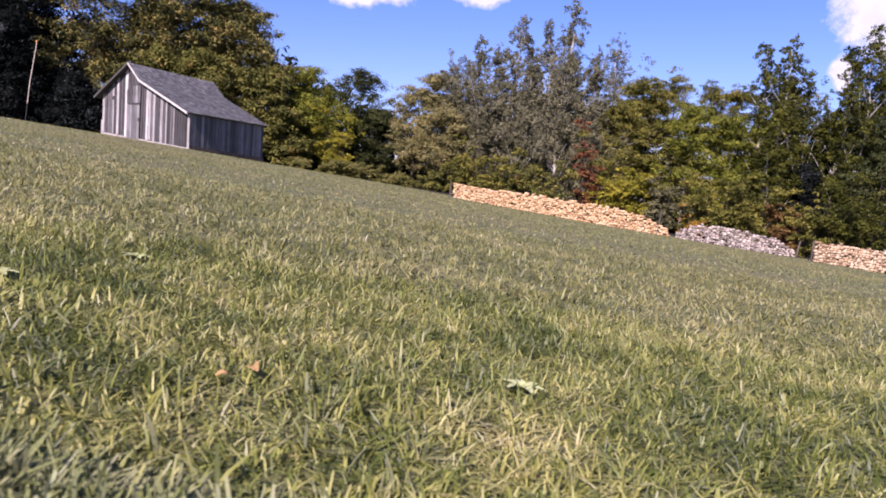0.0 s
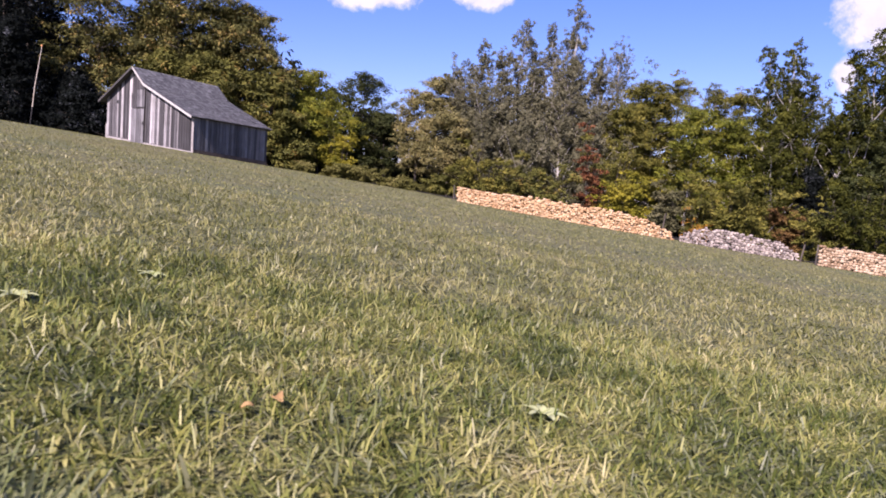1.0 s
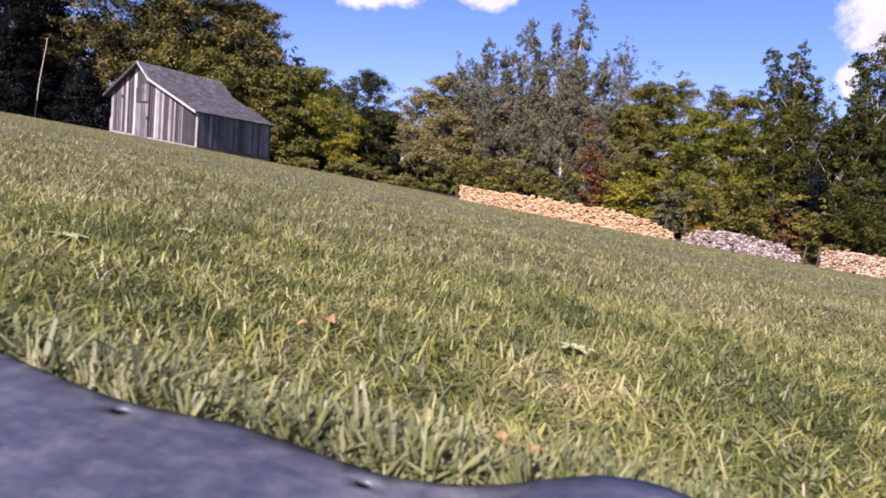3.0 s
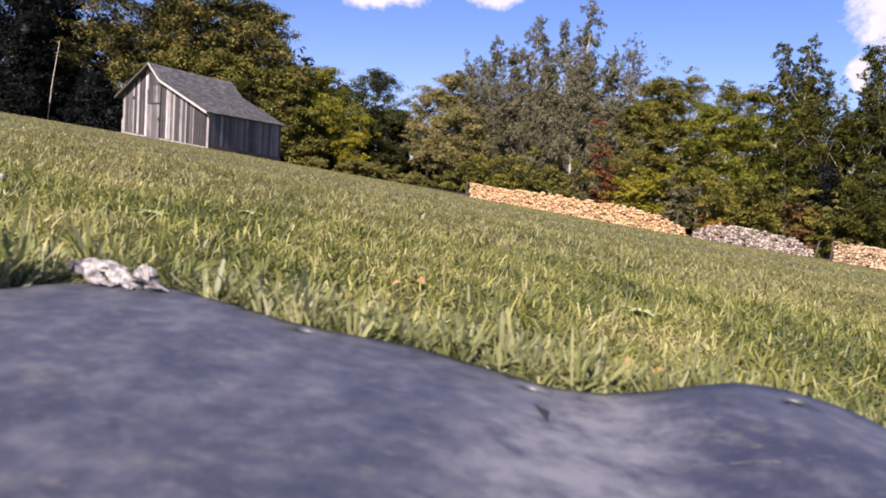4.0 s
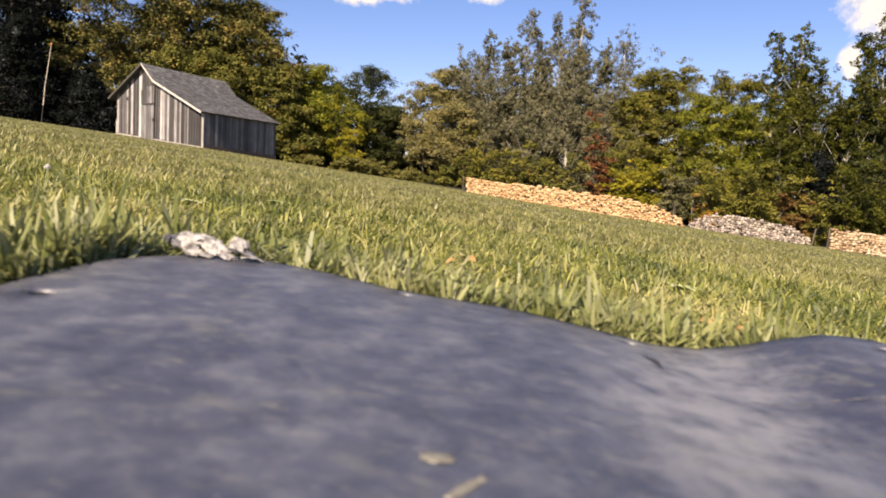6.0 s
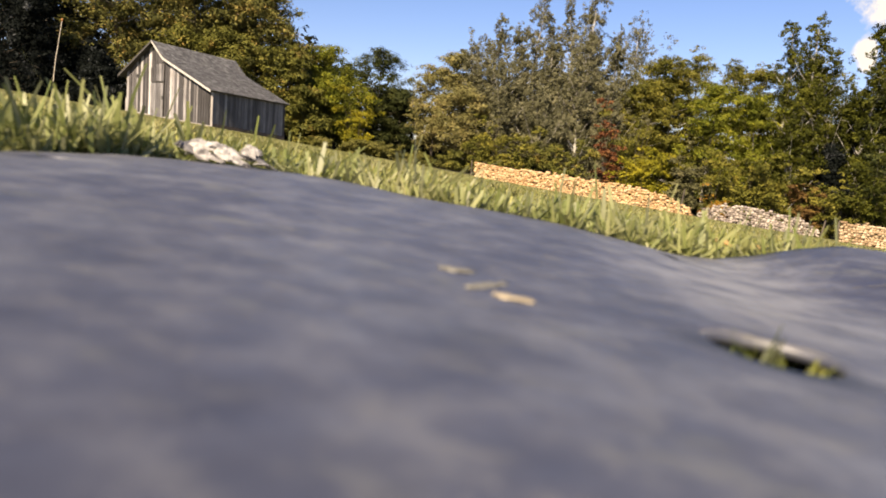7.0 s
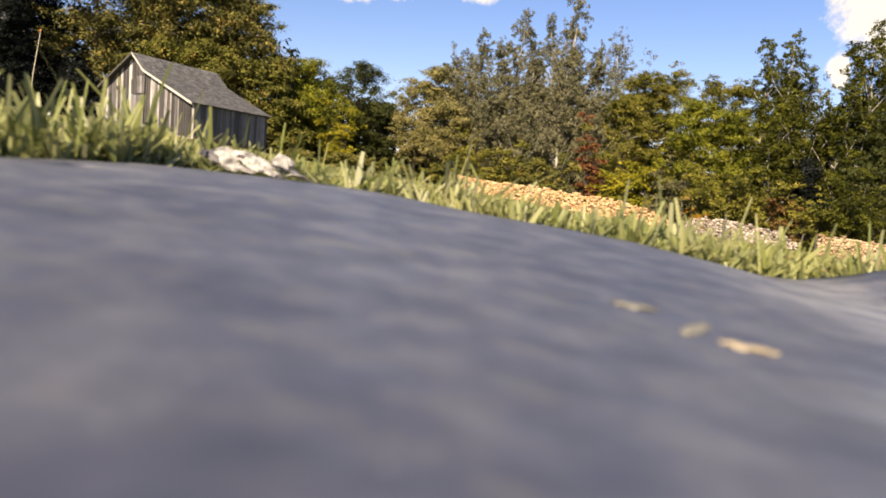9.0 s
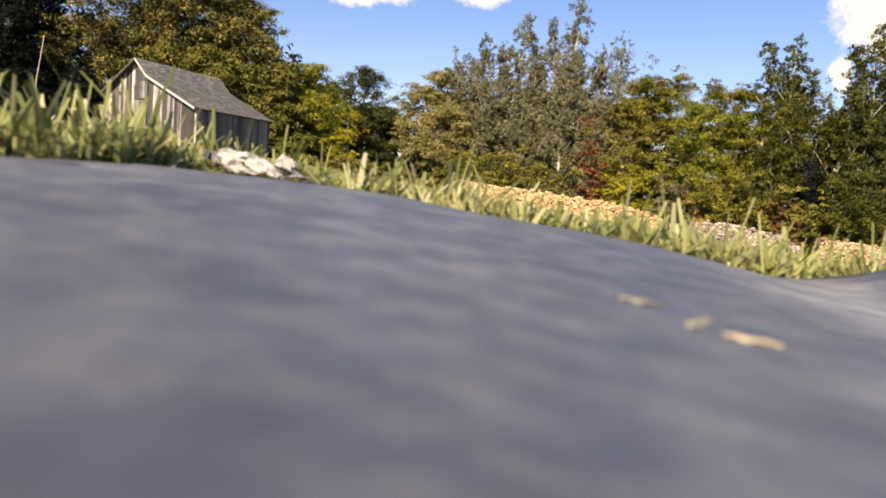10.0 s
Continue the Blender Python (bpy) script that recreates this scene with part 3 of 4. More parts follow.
# low and right-hand spruces are added to fill dark gaps in the wood
plant([(-36.8, 55.2, 15.5, 8.0), (-38.6, 61.2, 16.5, 8.0), (-43.0, 58.0, 15.0, 8.0), (-32.2, 57.0, 5.6, 6.0), (-40.0, 53.5, 12.0, 7.0), (-34.9, 53.5, 8.5, 6.0), (-30.0, 55.0, 4.6, 6.0), (-27.0, 56.5, 4.8, 5.5), (-37.5, 57.0, 18.5, 9.0), (-36.2, 60.5, 17.5, 7.5), (32.4, 60.5, 12.5, 5.5), (35.6, 61.0, 13.0, 5.5), (29.6, 57.0, 8.0, 5.0)], "spruce", "spruce", "dense spruce tree in the wood's edge, shade put into its needle colour", leaves=8500, size=0.145, start=0.04, shape="cone", limbs=46, grp="spruces")
plant([(-31.8, 60.8, 16.8, 12.5), (-25.4, 62.6, 18.6, 11.6), (-20.2, 64.0, 14.4, 9.0), (-22.6, 66.0, 15.0, 9.0), (-28.5, 66.0, 17.0, 9.0)], "maple", "maple", "broad maple turning yellow behind the barn", leaves=21000, size=0.145, start=0.1, shape="broad", limbs=46, grp="maples behind the barn")
plant([(-24.6, 58.5, 8.0, 6.5), (-21.5, 59.0, 8.5, 7.0), (-16.6, 61.0, 8.5, 6.5), (-14.6, 60.5, 5.0, 4.5)], "oak_tree", "olive", "olive young oak under the maples", leaves=9000, size=0.14, start=0.05, shape="oval", limbs=26)
plant([(-14.4, 67.1, 10.0, 7.5), (-17.8, 71.0, 10.0, 6.5), (-12.6, 64.0, 6.5, 6.0)], "ash_tree", "ash", "yellowing ash tree in the wood's edge", leaves=11000, size=0.115, start=0.13, shape="oval", limbs=28)
plant([(-10.0, 73.2, 11.4, 7.6), (-7.3, 72.0, 7.5, 5.5)], "oak_tree", "round", "dark green rounded oak at the wood's edge", leaves=13000, size=0.12, start=0.14, shape="oval", limbs=32)
plant([(-3.6, 67.1, 9.8, 5.8), (-1.2, 65.2, 11.4, 5.6), (-0.4, 62.0, 7.5, 5.0)], "elm_tree", "bronze", "olive elm with browning leaves", leaves=13000, size=0.11, start=0.2, shape="oval", limbs=28)
plant([(1.8, 65.6, 15.2, 4.0), (0.6, 63.3, 11.8, 5.2), (5.8, 67.8, 18.6, 4.4), (4.4, 64.5, 14.4, 4.6), (7.5, 69.0, 17.2, 4.4), (9.1, 67.7, 18.4, 4.8), (11.1, 66.0, 20.4, 5.2), (12.4, 69.6, 18.4, 5.0), (13.9, 68.8, 16.6, 5.4), (7.3, 63.4, 13.0, 5.0), (9.7, 62.4, 13.5, 5.2), (2.6, 61.5, 9.5, 5.0), (12.6, 62.5, 10.5, 5.2), (6.0, 60.0, 8.0, 5.0)], "poplar", "poplar", "tall thin grey-green poplar with a pale trunk", bark=PALEBARK, leaves=15000, size=0.094, start=0.1, shape="column", limbs=56, grp="poplars")
plant([(17.0, 71.9, 18.8, 6.6)], "poplar", "poplar", "half-bare poplar with thin leaves at the top", bark=PALEBARK, leaves=8500, size=0.1, start=0.25, shape="column", limbs=50, grp="poplars")
plant([(19.4, 67.5, 14.8, 6.4), (17.8, 68.6, 14.4, 6.0), (23.1, 73.8, 17.4, 7.0), (25.6, 69.6, 16.4, 6.6), (28.0, 67.7, 16.3, 6.0), (31.0, 64.0, 16.5, 6.4), (16.0, 64.5, 11.5, 6.0)], "birch_tree", "green", "mid-green birch in the wood's edge", bark=PALEBARK, leaves=14500, size=0.112, start=0.14, shape="oval", limbs=32, grp="birches")
plant([(21.0, 61.3, 11.5, 6.0), (24.5, 60.5, 11.0, 6.0)], "birch_tree", "ash", "yellowing birch among the green ones", bark=PALEBARK, leaves=14000, size=0.112, start=0.14, shape="oval", limbs=32, grp="birches")
plant([(27.0, 62.2, 18.4, 4.8), (28.8, 60.4, 18.8, 5.0), (30.3, 59.0, 14.5, 6.5), (31.7, 57.9, 17.6, 5.4), (33.3, 56.9, 19.2, 5.6), (35.2, 57.5, 19.0, 5.4), (26.4, 57.3, 11.8, 5.4)], "aspen", "aspen", "tall dense green aspen above the firewood", bark=PALEBARK, leaves=14000, size=0.112, start=0.05, shape="column", limbs=54, grp="aspens")
plant([(33.8, 60.0, 13.0, 6.5), (36.8, 60.5, 15.0, 7.0), (31.0, 64.5, 13.5, 6.5), (33.2, 52.0, 9.0, 5.5), (34.4, 56.0, 12.5, 6.0)], "oak_tree", "round", "dark green oak among the aspens", leaves=12000, size=0.12, start=0.05, shape="oval", limbs=32)
SHRUBS = [
    ("green", "bushy green shrub at the wood's edge", [(1.2, 57.2, 5.3, 3.8), (3.5, 55.0, 4.2, 3.4), (12.6, 55.0, 7.6, 4.0), (18.4, 50.8, 6.2, 4.0), (20.0, 49.2, 5.5, 4.0), (21.5, 48.4, 5.8, 3.8), (24.8, 46.4, 5.2, 3.8)]),
    ("aspen", "dark green shrub beside the firewood", [(26.6, 45.4, 6.2, 4.2), (28.8, 46.4, 7.7, 4.0)]),
    ("olive", "olive shrub at the wood's edge", [(5.9, 54.8, 5.5, 3.8), (8.0, 53.0, 4.0, 3.0), (-1.2, 58.6, 2.0, 2.6)]),
    ("yellow", "bright yellow shrub behind the firewood", [(14.0, 51.7, 5.0, 3.6), (12.4, 52.6, 4.2, 3.0), (-10.1, 61.2, 6.1, 3.7)]),
    ("red", "narrow red vine-grown shrub", [(10.95, 54.0, 9.0, 1.9)]),
    ("grey", "grey-leaved willow shrub at the wood's edge", [(16.1, 50.8, 6.2, 3.0)]),
    ("brush", "low pale brush scattered along the lawn's end", [(-7.9, 59.4, 1.1, 2.6), (-9.8, 58.8, 1.3, 2.2), (-5.2, 59.2, 0.8, 2.4), (-12.6, 58.0, 0.5, 1.8), (-3.6, 58.2, 0.7, 2.2)]),
    ("orange", "small orange shrub behind the firewood", [(17.1, 46.8, 2.0, 1.1)]),
    ("brown", "brownish shrub between the firewood stacks", [(23.5, 47.4, 4.2, 2.4)]),
]
for sp, lab, rows in SHRUBS:
    plant(rows, "shrub", sp, lab, leaves={"orange": 700, "red": 3200}.get(sp, 5200), size=0.1 if sp != "orange" else 0.07, shape="shrub", limbs=22, grp="shrubs along the wood's edge")


def build_backwoods():
    """The wood going on behind the edge, its shade put into the leaf colour."""
    rng = np.random.default_rng(7)
    n = 420
    x = rng.uniform(-75, 75, n)
    y = 75 + 30 * rng.uniform(0, 1, n) ** 1.8 - 0.12 * np.maximum(x, 0)
    gap = np.abs(x + 5.3 * y / 91) < 1.6              # a thin place through which the sky shows
    gz = height(x, y)
    cs, sp = [], []
    for i in range(n):
        h = 3.2 if gap[i] else rng.uniform(5.5, 8.5) + float(np.interp(x[i], [-75, -24, -16, -12, -3, 3, 14, 75], [6, 6, 3, 0, 0, 3, 5, 5]))
        k = rng.integers(8, 12)
        c = np.c_[x[i] + rng.normal(0, 1.3, k), y[i] + rng.normal(0, 1.3, k), gz[i] + rng.uniform(0.06, 1, k) * h]
        low = np.c_[x[i] + rng.normal(0, 1.6, 6), y[i] + rng.normal(0, 1.6, 6), gz[i] + rng.uniform(0.1, 2.2, 6)]
        cs += [c, low]
        sp.append(np.full(k + 6, 0.6))
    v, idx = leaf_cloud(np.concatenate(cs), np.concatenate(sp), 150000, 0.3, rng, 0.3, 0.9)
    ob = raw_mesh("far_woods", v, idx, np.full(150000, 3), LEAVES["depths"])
    tagged(ob, "dense wood going on behind its edge, shade put into its leaf colour", "woods", kind="stuff")


build_backwoods()

# ---------------------------------------------------------------- barn
def build_barn():
    th = -0.43
    m = Matrix.Translation((-16.32, 43.21, 1.63)) @ Matrix.Rotation(th, 4, "Z")
    barn = thing("barn", m, "old grey board barn with a shingled saltbox roof", "barn")
    W, LEN = 7.94, 6.94
    prof = [(-W, 3.46), (-5.23, 5.39), (-4.147, 4.275), (0.0, 2.34)]     # roof line over the gable
    rng = random.Random(5)

    def roof_z(x):
        for (xa, za), (xb, zb) in zip(prof, prof[1:]):
            if xa <= x <= xb:
                return za + (zb - za) * (x - xa) / (xb - xa)
        return prof[-1][1]

    def foot(x):
        return 0.79 * (-x / W)

    # dark shell behind the boards
    bm = bmesh.new()
    prism(bm, [(-W + 0.04, 0.2)] + [(x * 0.99 - 0.02, z - 0.06) for x, z in prof] + [(-0.05, -0.6)], 0.05, LEN - 0.05)
    part("body", bm, DARKWOOD, barn)
    # gable boards
    door_x0, door_x1, door_top = -5.62, -4.38, 2.78
    x = -W
    while x < -0.12:
        bw = min(rng.uniform(0.15, 0.28), -0.1 - x)
        gap = rng.uniform(0.012, 0.036)
        xa, xb = x, x + bw - gap
        mid = (xa + xb) / 2
        off = rng.uniform(-0.008, 0.01)
        spans = [(foot(mid) + rng.uniform(0.0, 0.06) + 0.12, None)]
        if door_x0 < mid < door_x1:
            spans = [(3.75, None)] if mid < -5.0 else [(4.05, None)] if roof_z(mid) > 4.2 else []
        for z0, _ in spans:
            bm = bmesh.new()
            kink = [p for p in prof if xa < p[0] < xb]
            pts = [(xa, z0), (xb, z0), (xb, roof_z(xb) - 0.02)] + [(p[0], p[1] - 0.02) for p in kink[::-1]] + [(xa, roof_z(xa) - 0.02)]
            if pts[2][1] > z0 + 0.05:
                prism(bm, pts, -0.025 + off, 0.0 + off)
                part("board", bm, BOARD, barn)
            else:
                bm.free()
        x += bw
    # door of upright boards, hatch over it
    door = part("door", (lambda b: (prism(b, [(door_x0 + 0.03, 0.52), (door_x1 - 0.03, 0.4), (door_x1 - 0.03, door_top), (door_x0 + 0.03, door_top)], -0.02, 0.01), b)[1])(bmesh.new()), DARKWOOD, barn, "closed board door")
    n = 5
    for i in range(n):
        xa = door_x0 + 0.03 + (door_x1 - door_x0 - 0.06) * i / n
        xb = door_x0 + 0.03 + (door_x1 - door_x0 - 0.06) * (i + 1) / n - 0.014
        bm = bmesh.new()
        box(bm, xa, xb, -0.05, -0.02, 0.5 - 0.03 * i, door_top - 0.01)
        part("board", bm, LIT_SIDE_DOOR_BOARD, door)
    bm = bmesh.new()
    box(bm, door_x1 - 0.16, door_x1 - 0.05, -0.09, -0.05, 1.72, 1.92, 0.01)
    part("latch", bm, NEARBLACK, door, "dark iron latch")
    hatch = part("hatch", (lambda b: (box(b, -5.1, -4.36, -0.02, 0.01, 2.86, 4.02), b)[1])(bmesh.new()), DARKWOOD, barn, "closed loft hatch")
    for i in range(3):
        bm = bmesh.new()
        box(bm, -5.08 + i * 0.24, -5.08 + i * 0.24 + 0.225, -0.05, -0.02, 2.9, 4.0 if i < 1 else 4.02)
        part("board", bm, LIT_SIDE_DOOR_BOARD, hatch)
    bm = bmesh.new()
    box(bm, -5.12, -4.34, -0.075, -0.05, 2.8, 2.87)
    part("rail", bm, NEARBLACK, hatch, "dark rail under the hatch")
    bm = bmesh.new()
    for xx in (-5.6, -5.35):
        box(bm, xx, xx + 0.235, -0.045, -0.015, 2.82, 3.78)
    part("board", bm, BOARD, barn)
    # side boards along the eaves
    y = 0.0
    while y < LEN - 0.02:
        bw = min(rng.uniform(0.18, 0.32), LEN - y)
        off = rng.uniform(-0.006, 0.008)
        bm = bmesh.new()
        box(bm, 0.0 + off, 0.025 + off, y, y + bw - 0.012, 0.25 - 0.257 * y / LEN + rng.uniform(0, 0.05), 2.36)
        part("board", bm, LIT_SIDE_DOOR_BOARD, barn)
        y += bw
    # far walls, plain boards
    bm = bmesh.new()
    box(bm, -W - 0.025, -W, 0.0, LEN, 0.4, 3.44)
    part("back_wall", bm, BOARD, barn)
    bm = bmesh.new()
    prism(bm, [(-W, 0.3)] + prof + [(0.0, -0.5)], LEN, LEN + 0.025)
    part("back_wall", bm, BOARD, barn)
    # a loose board end at the far corner
    bm = bmesh.new()
    box(bm, -W - 0.14, -W - 0.04, 0.0, 0.04, 0.4, 1.75)
    part("loose_board", bm, SILL, barn, "pale loose board at the corner")
    # corner board, sills, skirts
    bm = bmesh.new()
    box(bm, -0.13, 0.04, -0.05, -0.02, 0.1, 2.32)
    part("corner_board", bm, SILL, barn, "pale corner board")
    for xa, xb in ((-W, door_x0), (door_x1, 0.02)):
        bm = bmesh.new()
        prism(bm, [(xa, foot(xa) - 0.35), (xb, foot(xb) - 0.35), (xb, foot(xb) + 0.14), (xa, foot(xa) + 0.14)], -0.06, 0.0)
        part("sill", bm, SILL, barn, "pale sill board along the foot")
    bm = bmesh.new()
    vs = [bm.verts.new(p) for p in ((0.03, -0.03, -0.5), (0.03, LEN, -0.8), (0.03, LEN, 0.02), (0.03, -0.03, 0.28))]
    bm.faces.new(vs)
    r = bmesh.ops.extrude_face_region(bm, geom=bm.faces[:])
    bmesh.ops.translate(bm, verts=[g for g in r["geom"] if isinstance(g, bmesh.types.BMVert)], vec=(0.03, 0, 0))
    part("skirt", bm, EARTH, barn, "brown rotten skirt board")
    # roof: deck, shingle courses, rake boards
    slopes = [((-W - 0.42, 3.16), prof[1]), (prof[2], prof[1]), ((0.17, 2.26), prof[2])]
    prng = np.random.default_rng(9)
    roof = None
    for (xa, za), (xb, zb) in slopes:
        bm = bmesh.new()
        d = Vector((xb - xa, 0, zb - za))
        nrm = Vector((-d.z, 0, d.x)).normalized()
        if nrm.z < 0:
            nrm = -nrm
        nrm = nrm * 0.07
        prism(bm, [(xa, za), (xb, zb), (xb + nrm.x, zb + nrm.z), (xa + nrm.x, za + nrm.z)], -0.38, LEN + 0.25)
        deck = part("roof" if roof is None else "roof_slope", bm, RAKE, barn)
        roof = roof or deck
        bm = bmesh.new()
        length = d.length
        rows = int(length / 0.15)
        u = nrm.normalized()
        dd = d.normalized()
        for i in range(rows + 1):
            yy = -0.4 - prng.uniform(0, 0.2)
            while yy < LEN + 0.25:
                wd = prng.uniform(0.14, 0.32)
                s0 = i * length / (rows + 1) - 0.02 + prng.uniform(-0.008, 0.008)
                s1 = min(s0 + 0.22, length)
                lift = 0.028 + prng.uniform(0, 0.008)
                p = []
                for s, k in ((s0, lift), (s1, 0.008)):
                    for yv in (max(yy, -0.4), min(yy + wd - 0.008, LEN + 0.27)):
                        q = Vector((xa, 0, za)) + dd * s + nrm + u * k
                        p.append(bm.verts.new((q.x, yv, q.z)))
                lo = [bm.verts.new(v.co - u * lift * 0.9) for v in p[:2]]
                bm.faces.new((p[0], p[1], p[3], p[2]))
                bm.faces.new((p[0], lo[0], lo[1], p[1]))
                yy += wd
        tagged(part("shingles", bm, SHINGLE, deck, "weathered grey shingles"), kind="stuff")
    for pts, mt, lab in (([(-5.23, 5.39), (-4.147, 4.275), (0.17, 2.26)], PALE, "white painted rake board"), ([(-W - 0.42, 3.16), (-5.23, 5.39)], RAKE, "grey weathered rake board")):
        for (xa, za), (xb, zb) in zip(pts, pts[1:]):
            bm = bmesh.new()
            prism(bm, [(xa, za - 0.06), (xb, zb - 0.06), (xb, zb + 0.09), (xa, za + 0.09)], -0.42, -0.382)
            part("rake_board", bm, mt, barn, lab)
    # a dark knot hole and a nailed patch on the gable
    bm = bmesh.new()
    box(bm, -7.0, -6.85, -0.05, -0.02, 3.1, 3.32)
    part("vent", bm, NEARBLACK, barn, "small dark vent opening")


build_barn()

# ---------------------------------------------------------------- firewood
def build_stack(label, p0, p1, profile, material, seed, stakes=()):
    """Split logs laid crosswise in a long row; their ends make the face."""
    rng = np.random.default_rng(seed)
    p0, p1 = np.array(p0), np.array(p1)
    length = np.linalg.norm(p1 - p0)
    along = (p1 - p0) / length
    back = np.array([-along[1], along[0]])
    if back[1] < 0:
        back = -back
    root = thing("firewood_stack", Matrix.Translation((p0[0], p0[1], G(*p0))), label, "firewood", "firewood stacks")
    logs = []
    s = 0.0
    z = 0.0
    zs = np.linspace(0, 1, len(profile))
    hmax = max(profile)
    while z < hmax:
        dz = rng.uniform(0.1, 0.14)
        s = rng.uniform(0, 0.1)
        while s < length:
            wd = rng.uniform(0.1, 0.22)
            top = np.interp(s / length, zs, profile) * rng.uniform(0.93, 1.05)
            if z + 0.03 < top:
                k = rng.integers(5, 8)
                a = np.sort(rng.uniform(0, 2 * np.pi, k)) if rng.uniform() < 0.4 else np.linspace(0, 2 * np.pi, k, endpoint=False) + rng.uniform(0, 6)
                cx, cz = s + wd / 2, z + dz / 2 + rng.uniform(-0.02, 0.02)
                ex, ez = np.cos(a) * wd * 0.57, np.sin(a) * dz * 0.66
                f0 = rng.uniform(-0.06, 0.05)
                tilt = rng.uniform(-0.06, 0.06)
                w3 = []
                for depth in (f0, f0 + 0.42):
                    px = p0[0] + along[0] * (cx + ex + tilt * depth) + back[0] * depth
                    py = p0[1] + along[1] * (cx + ex + tilt * depth) + back[1] * depth
                    gx, gy = p0 + along * cx
                    w3.append(np.c_[px - p0[0], py - p0[1], cz + ez + height(gx, gy) - G(*p0)])
                logs.append((math.hypot(*(p0 + along * cx)) - 4 * cz, k, np.concatenate(w3)))
            s += wd + rng.uniform(0, 0.012)
        z += dz
    # the nearer, upper logs one by one, the rest joined
    logs.sort(key=lambda g: g[0])
    verts, idx, sizes, base = [], [], [], 0
    for i, (_, k, v) in enumerate(logs):
        f = list(range(k)) + list(range(2 * k - 1, k - 1, -1))
        for j in range(k):
            f += [j, k + j, k + (j + 1) % k, (j + 1) % k]
        if i < 300:
            raw_mesh("log", v, f, [k, k] + [4] * k, material, root)
        else:
            verts.append(v)
            idx += [base + q for q in f]
            sizes += [k, k] + [4] * k
            base += 2 * k
    if verts:
        tagged(raw_mesh("firewood", np.concatenate(verts), idx, sizes, material, root), kind="stuff")
    for q, hh, ln in stakes:
        x, y = p0 + along * q * length
        v, f = tube_arrays([(x - p0[0], y - p0[1], height(x, y) - G(*p0) - 0.2), (x - p0[0] + ln * hh, y - p0[1], height(x, y) - G(*p0) + hh)], [0.05, 0.045], 6)
        raw_mesh("stake", v, f.ravel(), np.full(len(f), 4), BARK, root)


build_stack("long stack of fresh orange split firewood", (0.5, 46.3), (13.25, 40.3), [0.9, 1.0, 1.02, 1.05, 1.1, 1.1, 1.12, 1.15, 0.95, 0.4], FRESH, 21, ((-0.012, 1.05, 0.0), (0.96, 1.5, 0.12)))
build_stack("low stack of greyed weathered split firewood", (13.75, 40.25), (19.7, 38.3), [0.35, 0.85, 1.05, 1.08, 1.05, 1.0, 0.95, 0.85, 0.4], GREYED, 22, ((1.03, 1.0, 0.2),))
build_stack("stack of seasoned tan split firewood", (19.85, 36.3), (27.5, 35.0), [1.05, 1.1, 1.1, 1.15, 1.1, 0.9], SEASONED, 23, ((-0.015, 1.1, 0.05),))

# ---------------------------------------------------------------- yard pole
def build_pole():
    x, y = -28.0, 45.2
    root = thing("yard_pole", Matrix.Translation((x, y, G(x, y) - 0.1)), "thin pale leaning pole with an orange tip", "pole")
    v, f = tube_arrays([(0, 0, 0), (0.05, 0.03, 0.7), (0.1, 0.06, 1.35)], [0.022, 0.022, 0.022], 8)
    tagged(raw_mesh("foot", v, f.ravel(), np.full(len(f), 4), NEARBLACK, root, True), "dark lower part of the pole")
    v, f = tube_arrays([(0.1, 0.06, 1.3), (0.2, 0.1, 2.6), (0.5, 0.3, 5.3)], [0.03, 0.027, 0.021], 8)
    raw_mesh("shaft", v, f.ravel(), np.full(len(f), 4), BAMBOO, root, True)
    v, f = tube_arrays([(0.5, 0.3, 5.28), (0.5, 0.3, 5.32), (0.51, 0.3, 5.42), (0.51, 0.3, 5.44)], [0.015, 0.05, 0.045, 0.015], 8)
    raw_mesh("marker", v, f.ravel(), np.full(len(f), 4), ORANGE, root)


build_pole()

# ---------------------------------------------------------------- the dark sheet on the grass
EDGE = [(-0.30, -0.55), (-0.30, -0.2), (-0.285, 0.15), (-0.275, 0.40), (-0.280, 0.52), (-0.278, 0.62), (-0.255, 0.690), (-0.215, 0.738), (-0.168, 0.752),
        (-0.073, 0.704), (-0.001, 0.677), (0.062, 0.668), (0.123, 0.666), (0.184, 0.650), (0.224, 0.640), (0.270, 0.634), (0.305, 0.640),
        (0.343, 0.640), (0.380, 0.634), (0.416, 0.631), (0.461, 0.635), (0.502, 0.634), (0.536, 0.620), (0.561, 0.586), (0.572, 0.541), (0.58, 0.45), (0.59, 0.35), (0.60, 0.15), (0.60, -0.2), (0.58, -0.55)]
HOLES = [(0.207, 0.199, 0.026, 0.026), (0.029, 0.647, 0.010, 0.009), (0.261, 0.605, 0.008, 0.008), (0.499, 0.590, 0.011, 0.010), (-0.238, 0.446, 0.012, 0.010)]
RIM_X = [-0.30, -0.25, -0.17, -0.07, 0.18, 0.25, 0.30, 0.34, 0.38, 0.42, 0.46, 0.51, 0.60]
RIM_Z = [0.0, 0.004, 0.009, 0.014, 0.0135, 0.008, 0.003, 0.006, 0.018, 0.033, 0.043, 0.046, 0.044]


def smooth_loop(pts, k=6):
    p = np.array(pts)
    n = len(p)
    out = []
    for i in range(n):
        a, b, c, d = p[i - 1], p[i], p[(i + 1) % n], p[(i + 2) % n]
        for t in np.arange(k) / k:
            out.append(0.5 * (2 * b + (c - a) * t + (2 * a - 5 * b + 4 * c - d) * t * t + (3 * b - a - 3 * c + d) * t ** 3))
    return np.array(out)


OUTLINE = smooth_loop(EDGE)


